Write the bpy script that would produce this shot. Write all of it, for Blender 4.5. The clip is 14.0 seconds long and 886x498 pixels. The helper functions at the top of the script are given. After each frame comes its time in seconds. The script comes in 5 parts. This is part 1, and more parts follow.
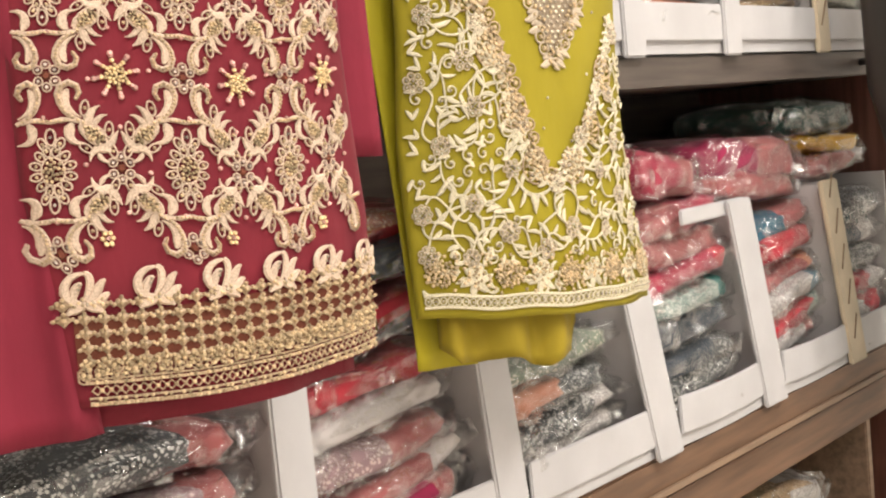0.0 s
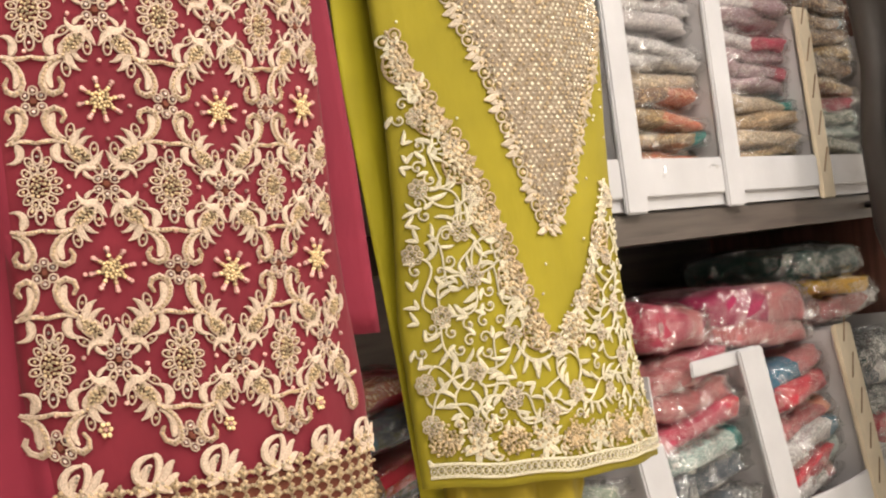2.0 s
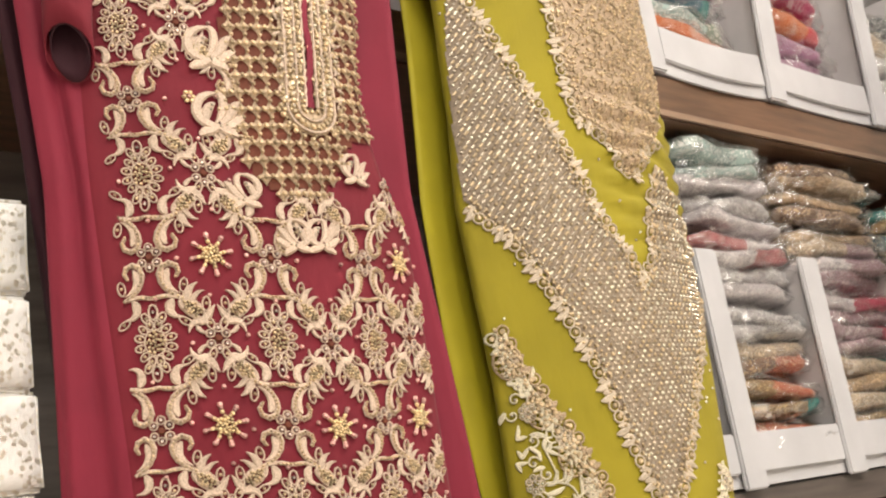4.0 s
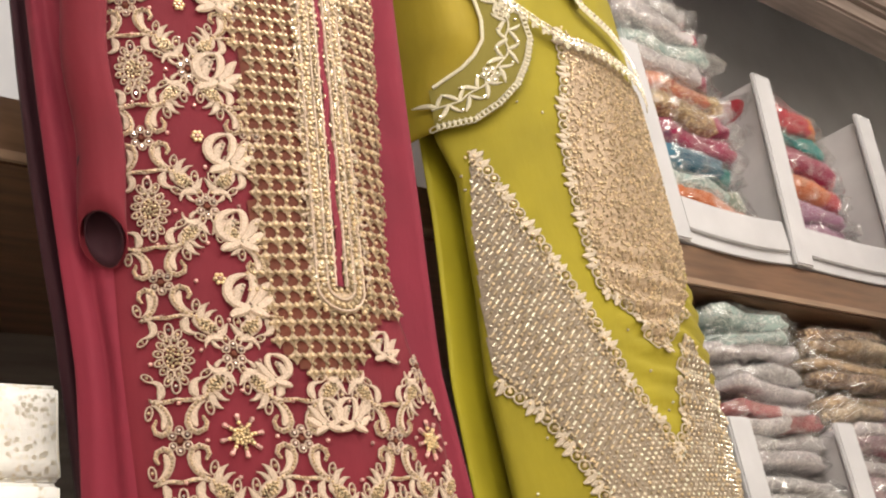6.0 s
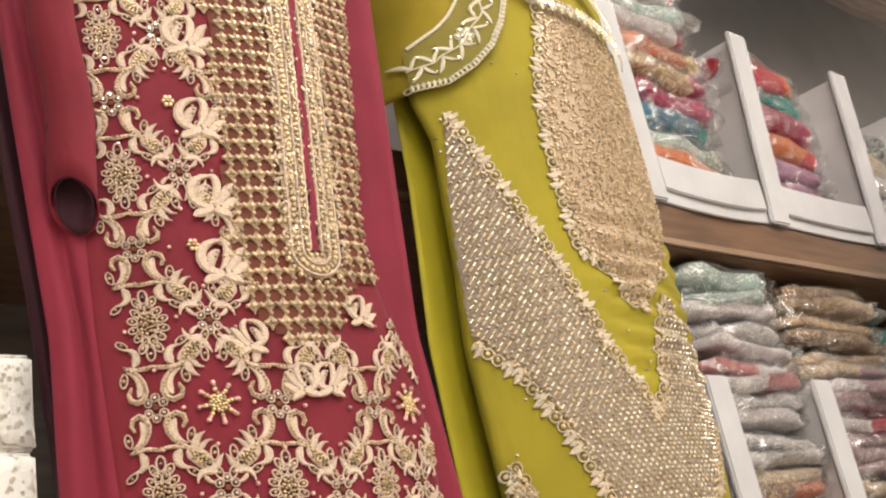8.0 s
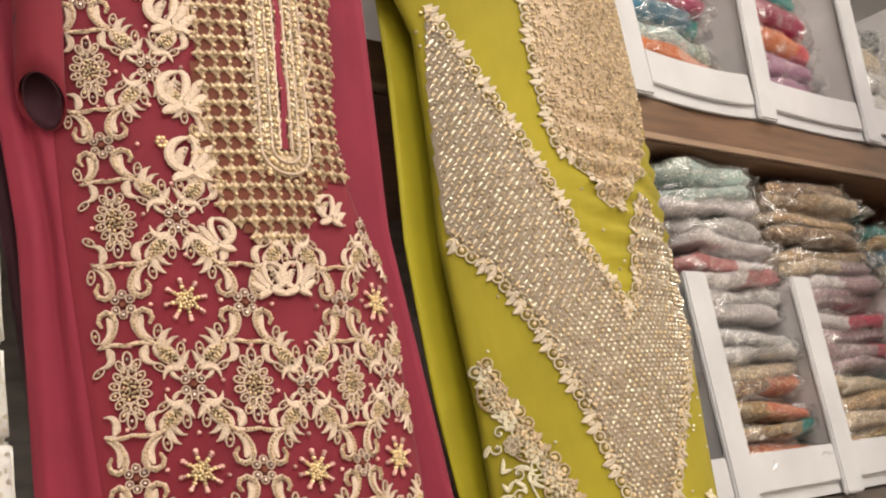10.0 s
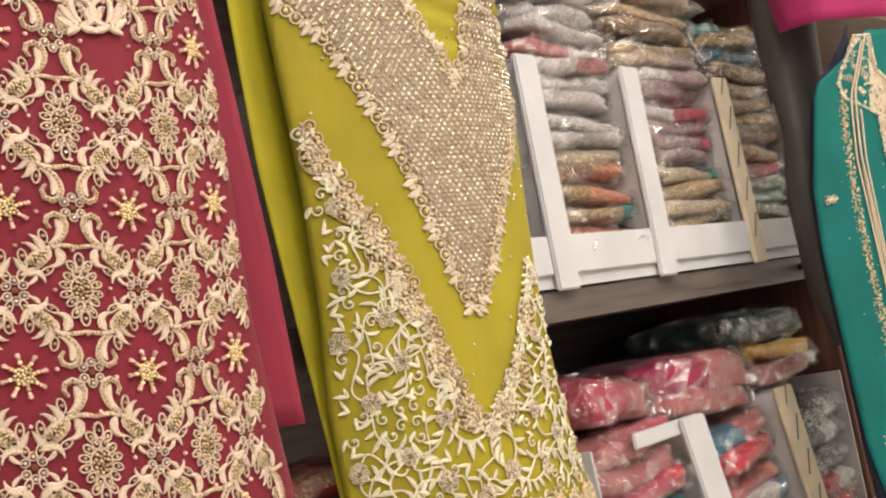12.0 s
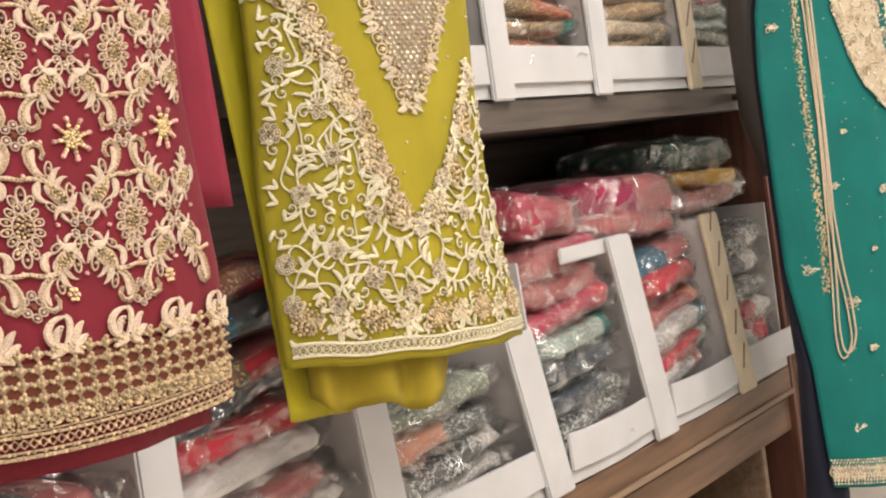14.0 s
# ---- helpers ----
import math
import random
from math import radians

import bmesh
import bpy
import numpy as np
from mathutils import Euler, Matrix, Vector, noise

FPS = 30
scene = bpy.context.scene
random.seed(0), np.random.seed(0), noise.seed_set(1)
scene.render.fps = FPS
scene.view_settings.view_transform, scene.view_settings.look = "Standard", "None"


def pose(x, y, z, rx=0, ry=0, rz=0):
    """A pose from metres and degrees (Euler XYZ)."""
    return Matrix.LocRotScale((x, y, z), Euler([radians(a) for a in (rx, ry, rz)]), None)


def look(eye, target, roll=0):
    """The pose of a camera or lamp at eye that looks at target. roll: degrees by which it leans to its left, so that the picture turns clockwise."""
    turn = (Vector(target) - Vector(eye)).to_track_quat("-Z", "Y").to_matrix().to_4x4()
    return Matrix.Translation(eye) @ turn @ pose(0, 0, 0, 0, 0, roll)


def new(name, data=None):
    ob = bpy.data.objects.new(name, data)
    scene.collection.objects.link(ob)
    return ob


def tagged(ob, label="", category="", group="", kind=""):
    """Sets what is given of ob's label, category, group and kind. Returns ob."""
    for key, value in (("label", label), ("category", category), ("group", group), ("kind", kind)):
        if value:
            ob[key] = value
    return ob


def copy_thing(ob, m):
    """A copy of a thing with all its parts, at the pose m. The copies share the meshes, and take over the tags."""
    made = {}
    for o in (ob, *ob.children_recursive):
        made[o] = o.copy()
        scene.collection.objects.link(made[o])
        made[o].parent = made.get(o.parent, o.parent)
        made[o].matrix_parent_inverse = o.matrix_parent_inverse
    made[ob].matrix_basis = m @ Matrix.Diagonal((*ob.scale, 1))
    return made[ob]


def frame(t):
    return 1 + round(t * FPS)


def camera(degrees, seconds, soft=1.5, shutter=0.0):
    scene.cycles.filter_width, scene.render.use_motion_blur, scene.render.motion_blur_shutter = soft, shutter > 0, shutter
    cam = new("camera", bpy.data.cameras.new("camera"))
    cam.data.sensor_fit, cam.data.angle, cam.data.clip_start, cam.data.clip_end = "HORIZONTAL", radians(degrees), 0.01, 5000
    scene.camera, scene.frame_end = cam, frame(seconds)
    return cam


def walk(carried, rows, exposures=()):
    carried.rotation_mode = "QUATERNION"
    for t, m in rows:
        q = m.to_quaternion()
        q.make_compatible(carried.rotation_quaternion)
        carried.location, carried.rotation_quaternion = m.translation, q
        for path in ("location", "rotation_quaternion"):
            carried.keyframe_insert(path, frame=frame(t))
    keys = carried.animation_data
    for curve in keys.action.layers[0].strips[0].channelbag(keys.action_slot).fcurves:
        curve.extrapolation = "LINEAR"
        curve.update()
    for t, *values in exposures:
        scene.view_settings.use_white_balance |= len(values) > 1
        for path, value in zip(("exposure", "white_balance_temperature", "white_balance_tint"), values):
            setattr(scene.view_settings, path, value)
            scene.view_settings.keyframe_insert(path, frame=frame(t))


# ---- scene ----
cam = camera(37.65, 14.0, 2.1)
PATH = [
    (0, (-0.006, -1.062, 1.054), (0.7636, -0.4295, 0.9672), -5.46),
    (0.5, (-0.010, -1.063, 1.060), (0.7330, -0.3989, 0.9778), -7.36),
    (1, (-0.008, -1.069, 1.062), (0.7487, -0.4172, 1.0038), -7.08),
    (1.5, (0.001, -1.079, 1.080), (0.7657, -0.4351, 1.0659), -6.63),
    (2, (0.003, -1.099, 1.083), (0.7693, -0.4570, 1.1063), -7.41),
    (2.5, (-0.010, -1.097, 1.085), (0.7362, -0.4333, 1.1438), -7.70),
    (3, (-0.017, -1.094, 1.104), (0.7164, -0.4220, 1.2035), -8.43),
    (3.5, (-0.013, -1.087, 1.125), (0.7131, -0.4179, 1.2794), -9.59),
    (4, (-0.015, -1.098, 1.124), (0.7042, -0.4423, 1.3545), -10.32),
    (4.2, (-0.020, -1.094, 1.122), (0.7038, -0.4497, 1.3696), -10.06),
    (6.3, (-0.018, -1.102, 1.132), (0.6708, -0.4781, 1.5020), -11.84),
    (6.5, (-0.019, -1.105, 1.135), (0.6701, -0.4864, 1.5137), -11.63),
    (7, (-0.024, -1.104, 1.140), (0.6618, -0.4923, 1.5351), -11.78),
    (7.5, (-0.016, -1.099, 1.137), (0.6846, -0.4881, 1.5056), -12.36),
    (8, (-0.011, -1.096, 1.129), (0.6967, -0.4708, 1.4573), -12.78),
    (8.2, (-0.011, -1.096, 1.125), (0.6985, -0.4640, 1.4357), -11.94),
    (10.3, (0.008, -1.128, 1.146), (0.7236, -0.4689, 1.3773), -11.10),
    (10.5, (0.010, -1.127, 1.138), (0.7279, -0.4672, 1.3613), -10.95),
    (11, (0.014, -1.132, 1.125), (0.7536, -0.4805, 1.2965), -11.50),
    (11.5, (0.019, -1.135, 1.096), (0.7931, -0.5123, 1.2111), -11.59),
    (12, (0.022, -1.129, 1.077), (0.8137, -0.5234, 1.1591), -10.89),
    (12.5, (0.029, -1.118, 1.062), (0.8280, -0.5181, 1.1142), -10.30),
    (13, (0.033, -1.118, 1.054), (0.8328, -0.5184, 1.0680), -9.31),
    (13.5, (0.031, -1.119, 1.042), (0.8307, -0.5188, 1.0220), -9.42),
    (14, (0.028, -1.112, 1.037), (0.8406, -0.5308, 0.9839), -8.08),
]
walk(cam, [(t, look(eye, target, roll)) for t, eye, target, roll in PATH], [(0.0, -0.44), (2.0, -0.51), (4.0, -0.71), (6.5, -0.78), (8.0, -0.79), (10.5, -0.76), (12.0, -0.62), (14.0, -0.57)])

# ---------- world, lights, exposure ----------
world = bpy.data.worlds.new("room_air")
world.use_nodes = True
scene.world = world
world.node_tree.nodes["Background"].inputs[0].default_value = (1.0, 0.95, 0.9, 1)
world.node_tree.nodes["Background"].inputs[1].default_value = 0.2
LAMPS = [(0.2, -1.3), (1.5, -1.3), (2.8, -1.3), (-1.1, -1.3), (-1.1, -2.4), (0.2, -2.4), (1.5, -2.4), (2.8, -2.4)]
CEIL = 3.4
LAMP_POWER = {-1.3: 15.0, -2.4: 52.0}
scene.view_settings.exposure = 0.0


# ---------- materials ----------
def shader(name):
    m = bpy.data.materials.new(name)
    m.use_nodes = True
    nt = m.node_tree
    return m, nt, nt.nodes["Principled BSDF"]


def link(nt, a, b):
    nt.links.new(a, b)


def coords(nt, scale=(1, 1, 1)):
    c = nt.nodes.new("ShaderNodeTexCoord")
    mp = nt.nodes.new("ShaderNodeMapping")
    mp.inputs["Scale"].default_value = scale
    link(nt, c.outputs["Object"], mp.inputs["Vector"])
    return mp.outputs["Vector"]


def noise_tex(nt, vec, scale, detail=3.0):
    n = nt.nodes.new("ShaderNodeTexNoise")
    n.inputs["Scale"].default_value = scale
    n.inputs["Detail"].default_value = detail
    link(nt, vec, n.inputs["Vector"])
    return n.outputs[0]


def ramp(nt, fac, stops):
    r = nt.nodes.new("ShaderNodeValToRGB")
    el = r.color_ramp.elements
    while len(el) < len(stops):
        el.new(0.5)
    for k, (p, c) in enumerate(stops):
        el[k].position = p
        el[k].color = (*c, 1)
    link(nt, fac, r.inputs["Fac"])
    return r.outputs["Color"]


def mix(nt, fac, a, b, mode="MIX"):
    m = nt.nodes.new("ShaderNodeMix")
    m.data_type = "RGBA"
    m.blend_type = mode
    for k, v in ((0, fac), (6, a), (7, b)):
        if isinstance(v, (int, float)):
            m.inputs[k].default_value = v
        elif isinstance(v, tuple):
            m.inputs[k].default_value = (*v, 1)
        else:
            link(nt, v, m.inputs[k])
    return m.outputs[2]


def bump(nt, p, height, strength, dist, after=None):
    b = nt.nodes.new("ShaderNodeBump")
    b.inputs["Strength"].default_value = strength
    b.inputs["Distance"].default_value = dist
    link(nt, height, b.inputs["Height"])
    if after:
        link(nt, after, b.inputs["Normal"])
    link(nt, b.outputs[0], p.inputs["Normal"])
    return b.outputs[0]


def shade(c, k):
    return tuple(min(1.0, v * k) for v in c)


def cloth(name, col, rough=0.75, sheen=0.04, flecks=None, weave=1400):
    m, nt, p = shader(name)
    v = coords(nt)
    big = ramp(nt, noise_tex(nt, v, 9, 3), [(0.3, shade(col, 0.86)), (0.7, shade(col, 1.1))])
    if flecks:
        vo = nt.nodes.new("ShaderNodeTexVoronoi")
        vo.inputs["Scale"].default_value = 165
        link(nt, v, vo.inputs["Vector"])
        dots = ramp(nt, vo.outputs["Distance"], [(0.34, (1, 1, 1)), (0.46, (0, 0, 0))])
        area = ramp(nt, noise_tex(nt, v, 34, 3), [(0.40, (0, 0, 0)), (0.48, (1, 1, 1))])
        both = mix(nt, 1.0, dots, area, "MULTIPLY")
        big = mix(nt, both, big, flecks)
        link(nt, mix(nt, both, (rough,) * 3, (0.3,) * 3), p.inputs["Roughness"])
        link(nt, mix(nt, both, (0, 0, 0), (0.5, 0.5, 0.5)), p.inputs["Metallic"])
    else:
        p.inputs["Roughness"].default_value = rough
    link(nt, big, p.inputs["Base Color"])
    p.inputs["Sheen Weight"].default_value = sheen
    p.inputs["Specular IOR Level"].default_value = 0.3
    n1 = bump(nt, p, noise_tex(nt, coords(nt, (1, 1, 0.35)), 60, 3), 0.25, 0.004)
    bump(nt, p, noise_tex(nt, v, weave, 1), 0.25, 0.0006, n1)
    return m


def thread(name, col, rough=0.55, metal=0.0, dark=0.6):
    m, nt, p = shader(name)
    v = coords(nt)
    geo = nt.nodes.new("ShaderNodeNewGeometry")
    tone = ramp(nt, geo.outputs["Random Per Island"], [(0.0, shade(col, 0.82)), (1.0, shade(col, 1.08))])
    grain = ramp(nt, noise_tex(nt, v, 700, 2), [(0.3, (dark,) * 3), (0.65, (1, 1, 1))])
    link(nt, mix(nt, 1.0, tone, grain, "MULTIPLY"), p.inputs["Base Color"])
    p.inputs["Roughness"].default_value = rough
    p.inputs["Metallic"].default_value = metal
    bump(nt, p, noise_tex(nt, v, 900, 2), 0.5, 0.0012)
    return m


def beadmat(name, col, metal, rough):
    m, nt, p = shader(name)
    geo = nt.nodes.new("ShaderNodeNewGeometry")
    link(nt, ramp(nt, geo.outputs["Random Per Island"], [(0.0, shade(col, 0.55)), (0.5, col), (1.0, shade(col, 1.35))]), p.inputs["Base Color"])
    p.inputs["Metallic"].default_value = metal
    p.inputs["Roughness"].default_value = rough
    return m


def wood(name, col, along=(1, 12, 12)):
    m, nt, p = shader(name)
    v = coords(nt, along)
    link(nt, ramp(nt, noise_tex(nt, v, 5, 6), [(0.3, shade(col, 0.6)), (0.55, col), (0.75, shade(col, 1.25))]), p.inputs["Base Color"])
    p.inputs["Roughness"].default_value = 0.42
    bump(nt, p, noise_tex(nt, v, 18, 4), 0.15, 0.002)
    return m


def plain(name, col, rough=0.6, scale=14, vary=0.1, bumpy=0.15):
    m, nt, p = shader(name)
    v = coords(nt)
    link(nt, ramp(nt, noise_tex(nt, v, scale, 5), [(0.3, shade(col, 1 - vary)), (0.7, shade(col, 1 + vary))]), p.inputs["Base Color"])
    p.inputs["Roughness"].default_value = rough
    bump(nt, p, noise_tex(nt, v, scale * 8, 4), bumpy, 0.002)
    return m


def film(name):
    m, nt, p = shader(name)
    v = coords(nt)
    out = nt.nodes["Material Output"]
    tr = nt.nodes.new("ShaderNodeBsdfTransparent")
    tr.inputs[0].default_value = (0.93, 0.93, 0.93, 1)
    nt.nodes.remove(p)
    gl = nt.nodes.new("ShaderNodeBsdfGlossy")
    gl.inputs["Roughness"].default_value = 0.06
    gl.inputs["Color"].default_value = (0.95, 0.95, 0.95, 1)
    fold_ = nt.nodes.new("ShaderNodeTexNoise")
    fold_.noise_type = "RIDGED_MULTIFRACTAL"
    fold_.inputs["Scale"].default_value = 19
    fold_.inputs["Detail"].default_value = 4
    link(nt, v, fold_.inputs["Vector"])
    n0 = bump(nt, gl, fold_.outputs[0], 0.9, 0.016)
    n1 = bump(nt, gl, noise_tex(nt, v, 26, 4), 1.0, 0.022, n0)
    bump(nt, gl, noise_tex(nt, v, 85, 3), 0.7, 0.006, n1)
    mx = nt.nodes.new("ShaderNodeMixShader")
    link(nt, ramp(nt, noise_tex(nt, v, 30, 4), [(0.35, (0.08,) * 3), (0.52, (0.22,) * 3), (0.70, (0.52,) * 3)]), mx.inputs[0])
    link(nt, tr.outputs[0], mx.inputs[1])
    link(nt, gl.outputs[0], mx.inputs[2])
    link(nt, mx.outputs[0], out.inputs["Surface"])
    return m


MAROON = cloth("maroon_crepe", (0.165, 0.010, 0.021))
MAROON_LIGHT = cloth("maroon_lining", (0.205, 0.015, 0.034))
# Maroon cloth in shade: the darkness of fold and cuff is in the colour.
MAROON_SHADE = cloth("maroon_in_shade", (0.035, 0.006, 0.012))
GREEN = cloth("lime_crepe", (0.30, 0.245, 0.012))
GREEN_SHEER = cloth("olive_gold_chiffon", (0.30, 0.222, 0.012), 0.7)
GREEN_NET = cloth("olive_net", (0.20, 0.165, 0.03), 0.8)
GREEN_LIGHT = cloth("lime_chiffon", (0.40, 0.34, 0.012), 0.6)
TEAL = cloth("teal_crepe", (0.0, 0.130, 0.117), 0.7, 0.0)
NAVY = cloth("navy_cloth", (0.012, 0.014, 0.03))
MAGENTA = cloth("magenta_cloth", (0.3, 0.015, 0.09))
PRINTED = cloth("white_printed_cotton", (0.84, 0.82, 0.77), 0.8, 0.1, (0.80, 0.745, 0.61))
CREAM = thread("cream_thread", (0.70, 0.535, 0.405), 0.55)
GOLDTHREAD = thread("gold_thread", (0.61, 0.445, 0.285), 0.45, 0.1, 0.45)
IVORY = thread("ivory_thread", (0.78, 0.70, 0.50), 0.5)
SILVERTHREAD = thread("silver_beige_thread", (0.68, 0.56, 0.41), 0.45, 0.08)
NETGROUND = thread("grey_beige_net", (0.36, 0.275, 0.185), 0.6)
GOLDBEAD = beadmat("gold_bead", (0.58, 0.45, 0.28), 0.35, 0.32)
SILVERBEAD = beadmat("champagne_sequin", (0.84, 0.73, 0.58), 0.5, 0.2)
GEM = beadmat("smoky_rhinestone", (0.66, 0.54, 0.48), 0.7, 0.12)
PINKBEAD = beadmat("rose_bead", (0.78, 0.46, 0.40), 0.2, 0.25)
YELLOWBEAD = beadmat("yellow_pearl", (0.78, 0.60, 0.34), 0.15, 0.3)
CARD = plain("white_cardboard", (0.53, 0.52, 0.53), 0.6, 9, 0.07)
CARD_INSIDE = plain("grey_inner_cardboard", (0.58, 0.55, 0.55), 0.75, 7, 0.12)
CARD_TAN = plain("tan_printed_cardboard", (0.58, 0.49, 0.36), 0.6, 16, 0.12)
INK = plain("brown_print", (0.2, 0.13, 0.08), 0.7)
WOOD = wood("brown_laminate", (0.17, 0.095, 0.055))
WOOD_RED = wood("red_brown_laminate", (0.16, 0.065, 0.047), (12, 12, 1))
WOOD_GREY = wood("grey_brown_laminate", (0.11, 0.088, 0.075))
WOOD_EDGE = wood("worn_edge_band", (0.27, 0.18, 0.12))
DARKWALL = plain("dark_grey_laminate", (0.50, 0.50, 0.52), 0.4, 5, 0.1)
PAINT = plain("cream_wall_paint", (0.76, 0.73, 0.68), 0.7, 4, 0.05)
FLOORTILE = plain("floor_tile", (0.55, 0.5, 0.44), 0.25, 3, 0.1)
BEAM = wood("beam_laminate", (0.26, 0.20, 0.17))
GLASSY = plain("pale_mirror_panel", (0.6, 0.62, 0.63), 0.15, 3, 0.05)
# Dark brown holds the shade in the net openings; also colours stone cluster centres.
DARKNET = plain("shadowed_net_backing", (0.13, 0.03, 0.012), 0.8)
STAND = plain("mannequin_plastic", (0.06, 0.05, 0.045), 0.4)
METAL = beadmat("lamp_rim", (0.7, 0.7, 0.7), 0.9, 0.3)
FILM = film("clear_plastic_bag")
lampglow, _nt, _p = shader("lamp_diffuser")
_p.inputs["Emission Color"].default_value = (1.0, 0.93, 0.84, 1)
_p.inputs["Emission Strength"].default_value = 6.0


# ---------- mesh helpers ----------
def mesh_ob(name, verts, faces, material, parent=None, label="", smooth=True):
    me = bpy.data.meshes.new(name)
    me.from_pydata([tuple(v) for v in verts], [], faces)
    me.materials.append(material)
    if smooth:
        me.polygons.foreach_set("use_smooth", [True] * len(me.polygons))
    me.update()
    ob = new(name, me)
    if parent:
        ob.parent = parent
    if label:
        tagged(ob, label)
    return ob


def part(name, bm, material, parent=None, label="", smooth=False):
    me = bpy.data.meshes.new(name)
    bm.to_mesh(me)
    bm.free()
    me.materials.append(material)
    if smooth:
        me.polygons.foreach_set("use_smooth", [True] * len(me.polygons))
    ob = new(name, me)
    if parent:
        ob.parent = parent
    if label:
        tagged(ob, label)
    return ob


def slab(a, b, bevel=0.003, lean=0.0, bend=0.0):
    """A bevelled board from corner a to corner b; lean shifts its top along x."""
    bm = bmesh.new()
    bmesh.ops.create_cube(bm, size=1)
    for v in bm.verts:
        v.co = Vector([(a[i] + b[i]) / 2 + v.co[i] * (b[i] - a[i]) for i in range(3)])
    if bevel:
        bmesh.ops.bevel(bm, geom=bm.edges[:], offset=bevel, segments=2, affect="EDGES")
    if bend:
        bmesh.ops.subdivide_edges(bm, edges=[e for e in bm.edges if abs(e.verts[0].co.x - e.verts[1].co.x) > 0.6 * (b[0] - a[0])], cuts=6)
        for v in bm.verts:
            k = (v.co.x - a[0]) / (b[0] - a[0])
            v.co.z -= bend * 4 * k * (1 - k)
            v.co.y -= 0.6 * bend * 4 * k * (1 - k)
    for v in bm.verts:
        v.co.x += lean * (v.co.z - a[2]) / (b[2] - a[2])
    return bm


def thing(name, place, label, category, group="", kind=""):
    ob = new(name)
    ob.location = place
    ob.empty_display_size = 0.05
    return tagged(ob, label, category, group, kind)


def settle(parent):
    """Parts were modelled in world places: keep them there under a moved parent."""
    bpy.context.view_layer.update()
    for o in parent.children:
        o.matrix_parent_inverse = parent.matrix_world.inverted()


# ---------- the room ----------
tagged(part("floor", slab((-2.5, -3.2, -0.06), (5.0, 0.6, 0.0), 0), FLOORTILE), "beige tiled shop floor", "floor", kind="structure")
tagged(part("ceiling", slab((-2.5, -3.2, CEIL), (5.0, 0.6, CEIL + 0.08), 0), PAINT), "cream painted shop ceiling", "ceiling", kind="structure")
tagged(part("wall_back", slab((-2.5, 0.47, 0.0), (5.0, 0.6, CEIL), 0), DARKWALL), "grey laminated wall behind the shelves", "wall", kind="structure")
tagged(part("wall_front", slab((-2.5, -3.3, 0.0), (5.0, -3.2, CEIL), 0), PAINT), "cream painted shop wall", "wall", kind="structure")
tagged(part("wall_west", slab((-2.6, -3.3, 0.0), (-2.5, 0.6, CEIL), 0), PAINT), "cream painted shop wall", "wall", kind="structure")
tagged(part("wall_east", slab((5.0, -3.3, 0.0), (5.1, 0.6, CEIL), 0), PAINT), "cream painted shop wall", "wall", kind="structure")

first = None
for k, (lx, ly) in enumerate(LAMPS):
    if first is None:
        first = thing("ceiling_light", (0, 0, CEIL), "square white flush ceiling light panel, lit", "lamp", "ceiling lights")
        part("frame", slab((-0.31, -0.31, -0.035), (0.31, 0.31, 0.0), 0.004), METAL, first)
        part("diffuser", slab((-0.28, -0.28, -0.039), (0.28, 0.28, -0.034), 0.001), lampglow, first)
        first.location = (lx, ly, CEIL)
    else:
        copy_thing(first, pose(lx, ly, CEIL))
    ld = bpy.data.lights.new("ceiling_lamp", "AREA")
    ld.energy, ld.size, ld.color = LAMP_POWER[ly], 0.55, (1.0, 0.945, 0.885)
    lo = new("ceiling_lamp", ld)
    lo.matrix_world = pose(lx, ly, CEIL - 0.045)

# ---------- shelf unit ----------
unit = thing("shelf_unit", (1.0, 0.0, 0.0), "dark brown laminated wall shelf unit packed with boxed suits", "shelving", kind="structure")
for zt, zb, mat in ((0.505, 0.44, WOOD), (1.148, 1.098, WOOD_GREY), (1.848, 1.768, WOOD)):
    part("shelf_board", slab((-0.6, 0.0, zb), (4.6 if zb > 1.5 else 2.87, 0.46, zt), 0.004), mat, unit, "brown laminated shelf board")
    part("edge_strip", slab((-0.6, -0.006, zb), (2.87, -0.001, zb + 0.012), 0.001), WOOD_GREY if mat is WOOD_GREY else WOOD_EDGE, unit, "worn edge band")
part("plinth_board", slab((-0.6, 0.012, 0.355), (2.87, 0.03, 0.43), 0.002), WOOD, unit)
part("base_board", slab((-0.6, 0.0, 0.0), (2.87, 0.46, 0.08), 0.003), WOOD, unit)
part("upright", slab((2.872, 0.0, 0.0), (2.90, 0.46, 1.766), 0.003), WOOD_RED, unit, "red-brown laminated upright")
part("upright_edge", slab((2.901, -0.004, 0.0), (2.925, 0.46, 1.766), 0.003), WOOD_EDGE, unit, "worn pale upright edge")
part("upright", slab((-0.63, 0.0, 0.0), (-0.601, 0.46, 2.64), 0.003), WOOD_RED, unit)
part("low_divider", slab((2.72, 0.03, 0.082), (2.745, 0.46, 0.354), 0.003), WOOD_EDGE, unit, "raw wooden low divider")
part("top_beam", slab((-0.63, 0.03, 2.645), (4.6, 0.12, 2.70), 0.008), BEAM, unit, "brown moulded top beam")
part("top_beam", slab((-0.63, 0.01, 2.703), (4.6, 0.12, 2.76), 0.012), BEAM, unit)
part("top_beam", slab((-0.63, -0.02, 2.763), (4.6, 0.12, 2.82), 0.006), WOOD_GREY, unit)
part("fascia_panel", slab((-0.63, 0.06, 2.823), (4.6, 0.12, CEIL - 0.005), 0.002), GLASSY, unit, "pale glossy fascia panel")
